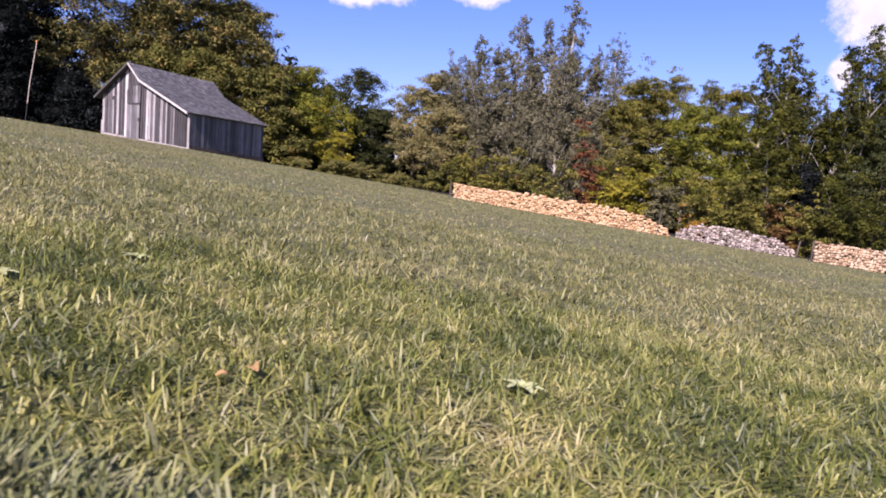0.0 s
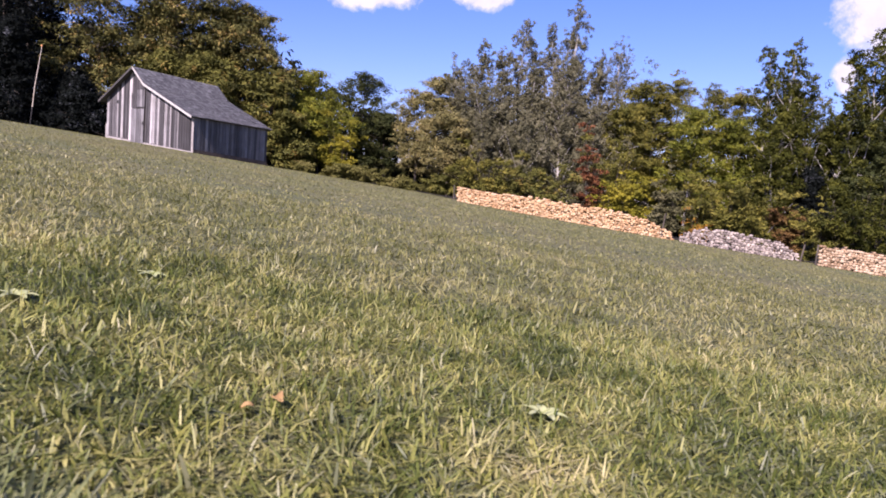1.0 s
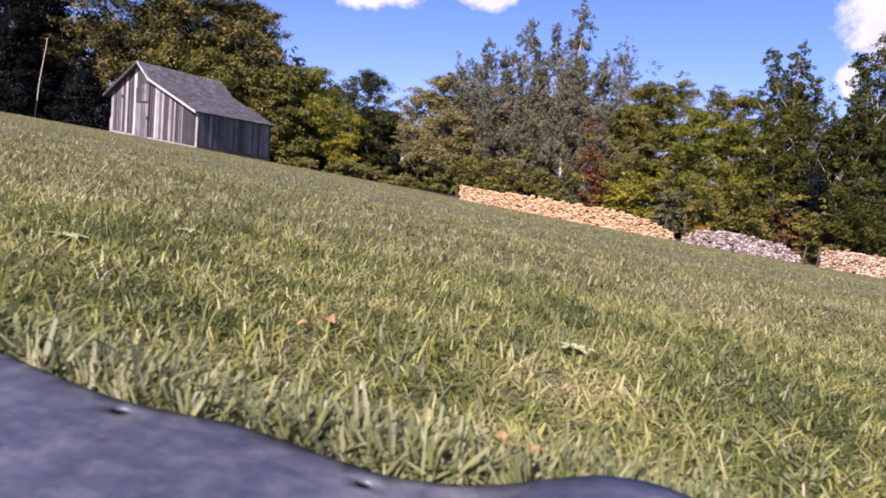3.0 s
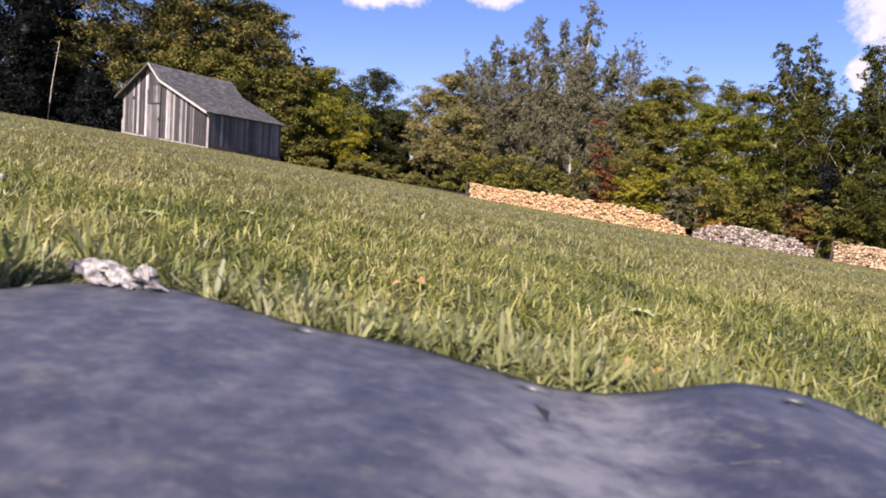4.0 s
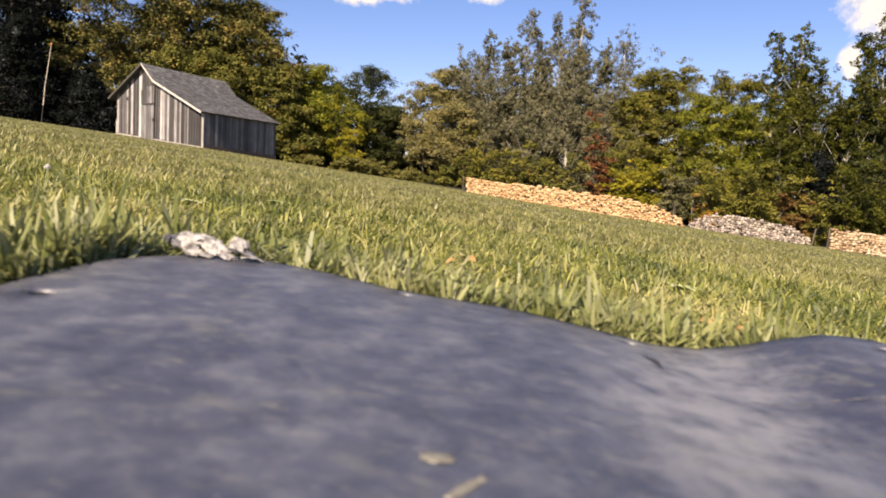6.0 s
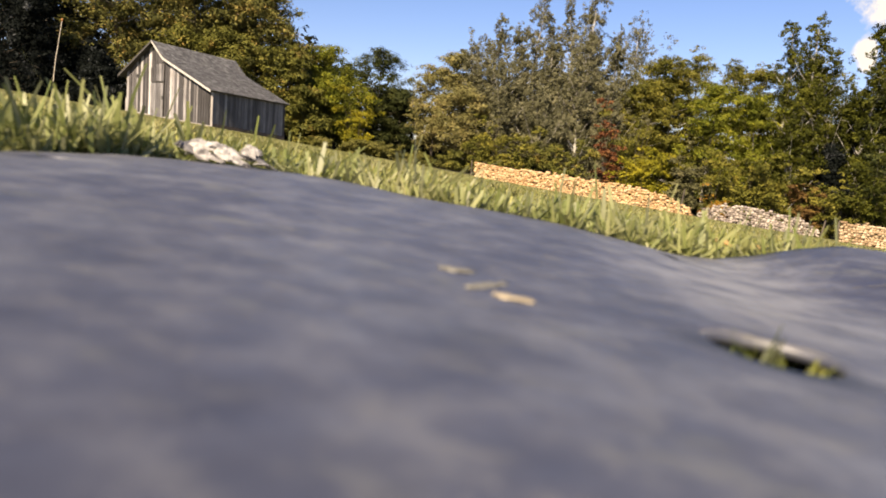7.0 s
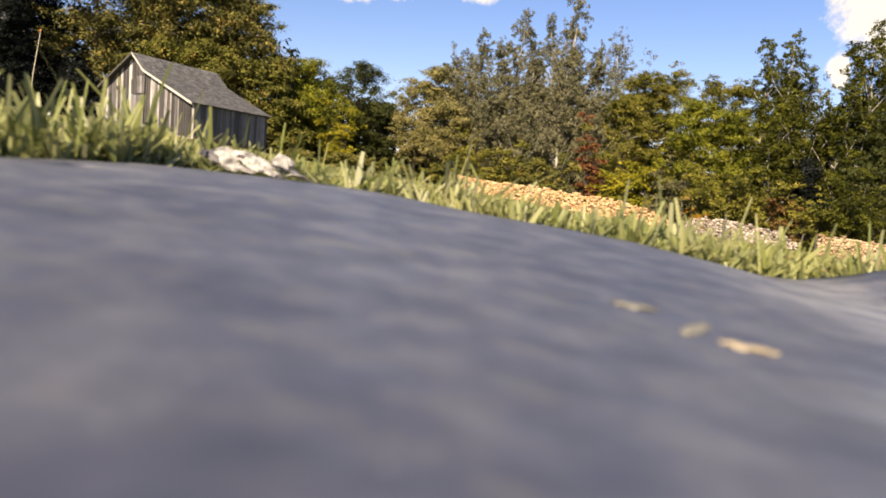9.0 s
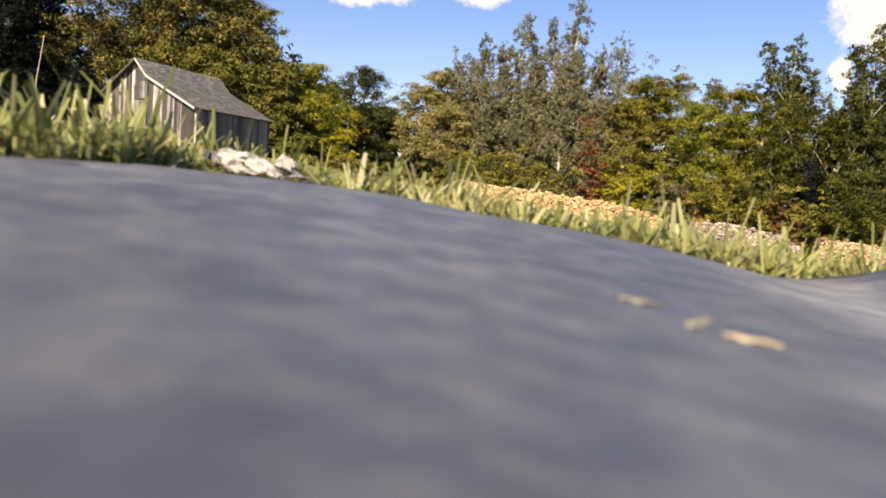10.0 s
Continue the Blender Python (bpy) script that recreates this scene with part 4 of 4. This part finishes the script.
def inside(px, py, loop):
    res = np.zeros(px.shape, bool)
    x1, y1 = loop[:, 0], loop[:, 1]
    x2, y2 = np.roll(x1, -1), np.roll(y1, -1)
    for a, b, c, d in zip(x1, y1, x2, y2):
        if b != d:
            hit = ((b > py) != (d > py)) & (px < (c - a) * (py - b) / (d - b) + a)
            res ^= hit
    return res


def sheet_z(x, y):
    """The sheet's lie: flat where the weight is, lifted by the grass at its far edge."""
    t = min(1, max(0, (y - 0.2) / 0.42))
    rise = float(np.interp(x, RIM_X, RIM_Z)) * t * t * (3 - 2 * t)
    return rise + 0.0016 * noise.noise((x * 5, y * 5, 3.0)) + 0.0012 * noise.noise((x * 14, y * 14, 1.0))


def build_sheet():
    from mathutils import geometry
    pts = [Vector(p) for p in OUTLINE]
    edges = [(i, (i + 1) % len(pts)) for i in range(len(pts))]
    rings = []
    for cx, cy, rx, ry in HOLES:
        k0 = len(pts)
        n = 28 if rx > 0.02 else 12
        ring = [(cx + rx * math.cos(a) * (1 + 0.06 * math.sin(3 * a)), cy + ry * math.sin(a)) for a in np.linspace(0, 2 * math.pi, n, endpoint=False)]
        rings.append(np.array(ring))
        pts += [Vector(p) for p in ring]
        edges += [(k0 + i, k0 + (i + 1) % n) for i in range(n)]
    gx, gy = np.meshgrid(np.arange(-0.30, 0.70, 0.02), np.arange(-0.55, 0.85, 0.02))
    gx, gy = gx.ravel(), gy.ravel()
    ok = inside(gx, gy, OUTLINE)
    for cx, cy, rx, ry in HOLES:
        ok &= np.hypot(gx - cx, gy - cy) > rx + 0.006
    d = np.hypot(gx[:, None] - OUTLINE[None, :, 0], gy[:, None] - OUTLINE[None, :, 1]).min(1)
    ok &= d > 0.008
    pts += [Vector((a, b)) for a, b in zip(gx[ok], gy[ok])]
    v2, _, faces, *_ = geometry.delaunay_2d_cdt(pts, edges, [], 1, 1e-6)
    bm = bmesh.new()
    vs = [bm.verts.new((p.x, p.y, sheet_z(p.x, p.y))) for p in v2]
    for f in faces:
        c = sum((v2[i] for i in f), Vector((0, 0))) / 3
        if inside(np.array([c.x]), np.array([c.y]), OUTLINE)[0] and not any(inside(np.array([c.x]), np.array([c.y]), r)[0] for r in rings):
            bm.faces.new([vs[i] for i in f])
    for v in [v for v in bm.verts if not v.link_faces]:
        bm.verts.remove(v)
    bmesh.ops.recalc_face_normals(bm, faces=bm.faces[:])
    if sum(f.normal.z for f in bm.faces) < 0:
        bmesh.ops.reverse_faces(bm, faces=bm.faces[:])
    ob = link_mesh("plastic_sheet", bm, SHEET, smooth=True)
    ob.matrix_world = LAWN
    s = ob.modifiers.new("thickness", "SOLIDIFY")
    s.thickness, s.offset = 0.005, -1
    tagged(ob, "scuffed dark grey plastic sheet with a curved edge and holes", "mat")


build_sheet()

# ---------------------------------------------------------------- grass
def grass(name, lx, ly, h, wd, seed, segs, lean=0.5, label="", lean_to=None, material=None, vary=0.28, turn=1.1, lumpy=0.5, tip=0.35, keep_off=False, tuft=0.0):
    """Bent tapering blades at points of the lawn's frame."""
    rng = np.random.default_rng(seed)
    n = len(lx)
    f1, f2 = 9.0 / (np.mean(h) / 0.05), 23.0 / (np.mean(h) / 0.05)
    swirl = 2.2 * np.sin(lx * f1 + 1.7 * np.sin(ly * f1 * 0.8)) + 1.6 * np.cos(ly * f2 * 0.6 + 1.2 * np.sin(lx * f2 * 0.5))
    a = swirl + rng.normal(0, turn, n) if lean_to is None else lean_to + rng.normal(0, turn, n)
    lump = 0.5 + 0.5 * np.sin(lx * f2 + 2 * np.sin(ly * f2 * 0.7)) * np.sin(ly * f2 * 1.1 + 1.5 * np.sin(lx * f2 * 0.6))
    hh = h * np.clip(rng.normal(1, vary, n), 0.35, 1 + 3 * vary) * (1 + lumpy * (lump - 0.55))
    bend = np.abs(rng.normal(0, lean, n)) + 0.12
    droop = np.zeros(n)
    tilt = rng.uniform(0, 1.0, n) * min(1.0, lean)
    hh = hh / np.sqrt(1 + (0.5 * tilt + 0.4 * bend) ** 2)
    if tuft:                                      # small tufts, each lying its own way
        cell = (np.floor((lx + 0.3 * tuft * np.sin(ly * 60)) / tuft).astype(int) * 7919 + np.floor((ly + 0.3 * tuft * np.sin(lx * 60)) / tuft).astype(int) * 104729) % 4093
        a = rng.uniform(0, 2 * np.pi, 4093)[cell] + rng.normal(0, 0.95, n)
        lie = rng.uniform(0.3, 1.5, 4093)[cell] * rng.uniform(0.5, 1.5, n)
        bend, tilt, hh = bend * lie, tilt * lie, hh * np.maximum(0.5, 1.3 - 0.35 * lie)
        droop = np.clip(rng.normal(0.5, 0.35, n) * lie, 0, 0.88)
    if keep_off:                                  # blades that would fall over the sheet lean the other way
        reach = hh * (tilt + bend)
        over = inside(lx + np.cos(a) * reach, ly + np.sin(a) * reach, OUTLINE) | inside(lx + np.cos(a) * reach / 2, ly + np.sin(a) * reach / 2, OUTLINE)
        a = np.where(over, a + np.pi, a)
    d = np.c_[np.cos(a), np.sin(a), np.zeros(n)]
    face = a + np.pi / 2 + rng.normal(0, 0.8, n)
    side = np.c_[np.cos(face), np.sin(face), np.zeros(n)]
    w = wd * np.where(rng.uniform(0, 1, n) < 0.2, 1.5, 1.0) * rng.uniform(0.55, 1.25, n)
    wx, wy = lx, ly
    base = np.c_[wx, wy, height(wx, wy)]
    rows = []
    for i in range(segs + 1):
        t = i / segs
        p = base + d * (hh * (tilt * t + bend * t ** 1.7))[:, None] + np.array([0, 0, 1.0]) * (hh * t * np.maximum(0.25, 1 - 0.2 * bend * t) * (1 - droop * t))[:, None]
        ww = (w * (0.8 + 0.5 * t - (1.3 - tip) * t * t))[:, None] * side * 0.5
        rows += [p - ww, p + ww]
    k = len(rows)
    v = np.stack(rows, 1).reshape(-1, 3)
    off = np.arange(n)[:, None] * k
    per = np.array([[2 * i, 2 * i + 1, 2 * i + 3, 2 * i + 2] for i in range(segs)]).ravel()
    loops = (off + per[None]).ravel()
    sizes = np.full(n * segs, 4)
    ob = raw_mesh(name, v, loops, sizes, material or GRASS, smooth=False)
    return tagged(ob, label, "grass", kind="stuff")


def scatter(n, y0, y1, half0, half1, seed, power=1.0):
    """Points over a strip of lawn that widens with distance."""
    rng = np.random.default_rng(seed)
    t = rng.uniform(0, 1, n) ** power
    y = y0 + (y1 - y0) * t
    half = half0 + (half1 - half0) * t
    x = rng.uniform(-1, 1, n) * half * np.where(rng.uniform(0, 1, n) < 0.12, rng.uniform(1, 1.8, n), 1.0) + 0.15
    return x, y + rng.normal(0, 0.04, n) * y


def clumped(x, y, scale, cut, seed):
    """Thin the points where a coarse noise is low, so that the turf is uneven."""
    rng = np.random.default_rng(seed)
    v = np.sin(x * scale + 1.3 * np.sin(y * scale * 0.7)) * np.cos(y * scale * 0.9 + 1.1 * np.sin(x * scale * 0.8))
    return rng.uniform(0, 1, len(x)) < cut + (1 - cut) * (0.5 + 0.5 * v)


def off_sheet(x, y):
    return ~inside(x, y, OUTLINE)


x, y = scatter(180000, 0.30, 2.6, 0.95, 2.1, 31, 0.75)
ok = off_sheet(x, y) & clumped(x, y, 14, 0.5, 1)
x, y = x[ok], y[ok]
grass("grass_near", x, y, 0.029, 0.0042, 41, 2, 1.3, "short mixed green and straw grass beside the sheet", turn=2.6, lumpy=0.6, vary=0.4, tip=0.5, keep_off=True, tuft=0.024)
x, y = scatter(100000, 2.4, 8.0, 2.2, 6.2, 32, 1.0)
ok = clumped(x, y, 6, 0.5, 2)
grass("grass_middle", x[ok], y[ok], 0.036, 0.0075, 42, 2, 1.3, "mown lawn grass some steps away", material=TANGRASS, turn=2.0, tuft=0.06)
x, y = scatter(75000, 7.6, 26.0, 6.2, 19.0, 33, 0.75)
ok = clumped(x, y, 2.2, 0.5, 3)
grass("grass_far", x[ok], y[ok], 0.024, 0.02, 43, 1, 0.9, "mown lawn grass across the slope", material=TANGRASS)
x, y = scatter(45000, 25.0, 58.0, 19.0, 42.0, 35, 0.7)
grass("grass_distant", x, y, 0.03, 0.045, 48, 1, 0.9, "mown lawn grass towards the wood's edge", material=TANGRASS)
# longer blades the mower missed along the sheet's edge
rng = np.random.default_rng(12)
k = rng.integers(18, 150, 22000)
away = np.abs(rng.normal(0, 0.048, 22000)) + 0.008
nx, ny = OUTLINE[k, 0] - 0.16, OUTLINE[k, 1] - 0.1
nl = np.hypot(nx, ny)
x, y = OUTLINE[k, 0] + nx / nl * away + rng.normal(0, 0.008, 22000), OUTLINE[k, 1] + ny / nl * away + rng.normal(0, 0.008, 22000)
ok = off_sheet(x, y) & (np.hypot(x + 0.2, (y - 0.73) * 1.2) > 0.075) & (np.hypot(x - 0.403, y - 0.725) > 0.045)
tall = np.interp(x[ok], [-0.3, -0.1, 0.1, 0.3, 0.5], [0.066, 0.064, 0.06, 0.058, 0.058]) * np.where(rng.uniform(0, 1, ok.sum()) < 0.08, 1.25, 0.95)
grass("grass_edge", x[ok], y[ok], tall, 0.0052, 46, 3, 0.9, "longer unmown grass along the sheet's edge", material=EDGEGRASS, vary=0.25, lumpy=0.3, tip=0.5, keep_off=True, tuft=0.018)
# the lawn round and behind the sheet
rng = np.random.default_rng(51)
r, a = 0.35 + 4.2 * rng.uniform(0, 1, 80000) ** 0.8, rng.uniform(0, 2 * np.pi, 80000)
x, y = 0.15 + r * np.cos(a), r * np.sin(a)
ok = off_sheet(x, y) & ((y < 0.35) | (np.abs(x - 0.15) > 0.5 + 0.5 * y)) & clumped(x, y, 9, 0.5, 4)
grass("grass_around", x[ok], y[ok], 0.03, 0.008, 47, 1, 1.2, "mown grass on all sides of the sheet", keep_off=True, tuft=0.03)
# cut straw lying on the turf
x, y = scatter(16000, 0.3, 3.2, 0.95, 2.5, 34, 0.8)
ok = off_sheet(x, y)
grass("grass_clippings", x[ok], y[ok], 0.026, 0.0036, 45, 2, 3.2, "dry straw clippings lying in the lawn")
# tufts through the large hole, and longer blades along the sheet's edge
rng = np.random.default_rng(5)
r, a = 0.022 * np.sqrt(rng.uniform(0, 1, 170)), rng.uniform(0, 6.28, 170)
low = np.where(np.arange(170) == 60, 0.042, 0.024)
grass("grass_in_hole", 0.207 + r * np.cos(a), 0.199 + r * np.sin(a), low * 1.05, 0.0036, 44, 4, 0.5, "grass standing in the sheet's hole", lean_to=a + np.pi, turn=1.0, vary=0.25, lumpy=0.0, tip=0.12)

# a few blades in each of the small holes
for k, (cx, cy, rx, _) in enumerate(HOLES[1:]):
    a = np.linspace(0, 6.28, 9)
    grass("grass_in_hole", cx + 0.5 * rx * np.cos(a), cy + 0.5 * rx * np.sin(a), 0.03, 0.003, 60 + k, 3, 0.5, "grass blades in a small hole of the sheet", vary=0.2, lumpy=0.0, tip=0.12)

# ---------------------------------------------------------------- litter on and beside the sheet
def on_lawn(x, y, z, rz=0.0, rx=0.0, ry=0.0):
    return LAWN @ pose(x, y, z, rx, ry, rz)


def curled_leaf(bm, length, width, curl, m, seed, fold=0.5, rough=0.12, blunt=0.7):
    """A thick, curled leaf blade with a crease along its middle."""
    rng = random.Random(seed)
    nu, nv = 9, 5
    grid = []
    for i in range(nu):
        u = i / (nu - 1)
        w = width * math.sin(math.pi * min(0.97, 0.06 + 0.94 * u)) ** blunt * (1 + rough * rng.uniform(-1, 1))
        row = []
        for j in range(nv):
            v = j / (nv - 1) * 2 - 1
            p = Vector((u * length - length / 2, v * w / 2 * math.cos(fold * abs(v)), abs(v) * w / 2 * math.sin(fold) + curl * math.sin(math.pi * u) + 0.006 * rough * rng.uniform(-1, 1)))
            row.append(bm.verts.new(m @ p))
        grid.append(row)
    for i in range(nu - 1):
        for j in range(nv - 1):
            bm.faces.new((grid[i][j], grid[i + 1][j], grid[i + 1][j + 1], grid[i][j + 1]))


def build_litter():
    # dry curled leaves lying on the sheet's corner
    clump = thing("dry_leaf", on_lawn(-0.207, 0.722, sheet_z(-0.207, 0.722)) @ Matrix.Scale(0.84, 4), "pale dry curled leaf lying on the sheet's corner", "leaf")
    def curl(length, r, m, seed, turn=3.2, material=DRYLEAF):
        """A crinkled leaf lobe bowed over like an open gutter."""
        rng = random.Random(seed)
        bm, rows = bmesh.new(), []
        for i in range(12):
            u = i / 11
            rr = r * math.sin(math.pi * (0.08 + 0.86 * u)) ** 0.5
            rows.append([])
            for k in range(9):
                a = math.pi / 2 + turn * (k / 8 - 0.5)
                q = rr * (1 + 0.25 * math.sin(6 * u + seed) * math.sin(1.5 * k) + 0.2 * rng.uniform(-1, 1))
                rows[-1].append(bm.verts.new(m @ Vector(((u - 0.5) * length * (1 + 0.08 * math.sin(2 * k + seed)), q * math.cos(a), 0.62 * q * math.sin(a)))))
        for a, b in zip(rows, rows[1:]):
            for k in range(8):
                bm.faces.new((a[k], b[k], b[k + 1], a[k + 1]))
        ob = part("lobe", bm, material, clump)
        ob.modifiers.new("thickness", "SOLIDIFY").thickness = 0.0007

    curl(0.060, 0.013, pose(-0.022, 0.008, 0.019, 14, 2, 5), 61)
    curl(0.036, 0.010, pose(-0.052, 0.000, 0.013, 24, 12, -12), 62, 2.8, DARK_SHADED_LEAF)
    curl(0.040, 0.013, pose(0.008, -0.006, 0.013, 22, 10, -14), 63)
    curl(0.034, 0.010, pose(-0.024, -0.012, 0.008, 18, 20, -28), 64)
    curl(0.028, 0.013, pose(0.034, 0.008, 0.020, 30, -10, 24), 65, 3.8)
    curl(0.026, 0.008, pose(0.030, -0.018, 0.005, 10, 12, 34), 66)
    curl(0.024, 0.007, pose(-0.004, -0.020, 0.004, 0, 8, -8), 67)
    for k, (l, w, p, r, mt) in enumerate(((0.052, 0.030, (0.042, -0.002, 0.011), (0, 12, -14), DARK_SHADED_LEAF), (0.05, 0.026, (-0.03, 0.004, 0.006), (0, -4, 12), DARK_SHADED_LEAF), (0.034, 0.022, (0.062, -0.012, 0.006), (0, 6, 20), DRYLEAF))):
        bm = bmesh.new()
        curled_leaf(bm, l, w, 0.003, pose(*p, *r), 70 + k, 0.25, 0.12)
        ob = part("lobe", bm, mt, clump, "dark lobe, shade under the leaf put into its colour" if mt == DARK_SHADED_LEAF else "", smooth=True)
        ob.modifiers.new("thickness", "SOLIDIFY").thickness = 0.0008
    # pale chips on the sheet
    for (x, y), l, w, rz, lab in (((0.103, 0.2145), 0.018, 0.012, -12, "pale tan chip lying on the sheet"), ((0.093, 0.232), 0.037, 0.006, 57, "thin pale grey sliver lying on the sheet"),
                                  ((0.078, 0.258), 0.018, 0.013, 10, "pale crumb of bark on the sheet")):
        bm = bmesh.new()
        curled_leaf(bm, l, w, 0.0, Matrix(), int(l * 5000), 0.02, 0.1, 0.45)
        ob = link_mesh("wood_chip", bm, CHIP if rz < 0 else GREYCHIP, smooth=True)
        s = ob.modifiers.new("thickness", "SOLIDIFY")
        s.thickness = 0.0005
        ob.matrix_world = on_lawn(x, y, sheet_z(x, y) + 0.0006, rz)
        tagged(ob, lab, "wood chip", "chips on the sheet")
    # rust-coloured leaves among the grass
    for i, (x, y, l, rz) in enumerate([(0.42, 0.726, 0.026, -30), (0.386, 0.748, 0.028, -50), (0.11, 1.26, 0.046, -60), (0.075, 1.20, 0.022, 20)]):
        bm = bmesh.new()
        curled_leaf(bm, l, l * 0.5, 0.006, Matrix(), 80 + i, 0.5)
        ob = link_mesh("fallen_leaf", bm, RUSTLEAF, smooth=True)
        ob.matrix_world = on_lawn(x, y, 0.016 if i < 2 else -0.008, rz, 24, -10)
        s = ob.modifiers.new("thickness", "SOLIDIFY")
        s.thickness = 0.0008
        tagged(ob, "rust-coloured fallen leaf lying in the grass", "leaf", "fallen leaves")

    # pale strip added for the lit far rim of the large hole
    ring, cx, cy = [], 0.207, 0.199
    for a in np.linspace(0.4, 2.7, 41):
        rr = 0.0278 * (1 + 0.05 * math.sin(3 * a))
        x, y = cx + rr * math.cos(a), cy + rr * math.sin(a)
        ring.append((x, y, sheet_z(x, y) - 0.0004))
    v, q = tube_arrays(ring, [0.0008] * 41, 6)
    raw_mesh("lip", v, q.ravel(), np.full(len(q), 4), SCRATCH_AND_RIM, bpy.data.objects["plastic_sheet"], True)
    # a tear and a line of pale scratches in the sheet
    sheet = bpy.data.objects["plastic_sheet"]
    bm = bmesh.new()
    tri = [(0.258, 0.553), (0.272, 0.547), (0.266, 0.513)]
    bm.faces.new([bm.verts.new((a, b, sheet_z(a, b) + 0.0006)) for a, b in tri[::-1]])
    part("tear", bm, NEARBLACK, sheet, "small dark tear")
    rng = random.Random(3)
    x = 0.322
    while x < 0.432:
        l = rng.uniform(0.004, 0.016)
        y = 0.462 + (x - 0.319) * 0.02
        bm = bmesh.new()
        vs = [bm.verts.new((a, b, sheet_z(a, b) + 0.0006)) for a, b in ((x, y), (x + l, y + l * 0.02), (x + l, y + l * 0.02 + 0.0016), (x, y + 0.0012))]
        bm.faces.new(vs)
        part("scratch", bm, SCRATCH_AND_RIM, sheet, "pale scratch")
        x += l + rng.uniform(0.003, 0.012)
    # broad-leaved weeds and a white clover head in the lawn
    for i, (x, y) in enumerate([(-0.515, 2.16), (-0.60, 1.65), (0.60, 1.47)]):
        weed = thing("weed", on_lawn(x, y, SOIL), "low broad-leaved weed rosette in the lawn", "weed", "weeds in the lawn")
        for k in range(6):
            bm = bmesh.new()
            curled_leaf(bm, 0.05, 0.022, 0.008, pose(0, 0, 0, 0, 0, k * 61 + 20 * i) @ pose(0.025, 0, 0.012, 0, -18, 0), 90 + k, 0.35)
            part("leaf", bm, BROADLEAF, weed, smooth=True)
    for x, y in [(-0.87, 1.47)]:
        fl = thing("clover_flower", on_lawn(x, y, SOIL), "small white clover head on a thin stalk", "flower", "clover in the lawn")
        v, q = tube_arrays([(0, 0, 0), (0.003, 0.002, 0.03), (0.004, 0.002, 0.055)], [0.0012, 0.001, 0.001], 5)
        raw_mesh("stalk", v, q.ravel(), np.full(len(q), 4), BROADLEAF, fl)
        bm = bmesh.new()
        bmesh.ops.create_icosphere(bm, subdivisions=2, radius=0.0065, matrix=Matrix.Translation((0.004, 0.002, 0.06)))
        for vv in bm.verts:
            vv.co += Vector(noise.noise_vector(vv.co * 300)) * 0.0025
        part("head", bm, PALE, fl, "white flower head")


build_litter()
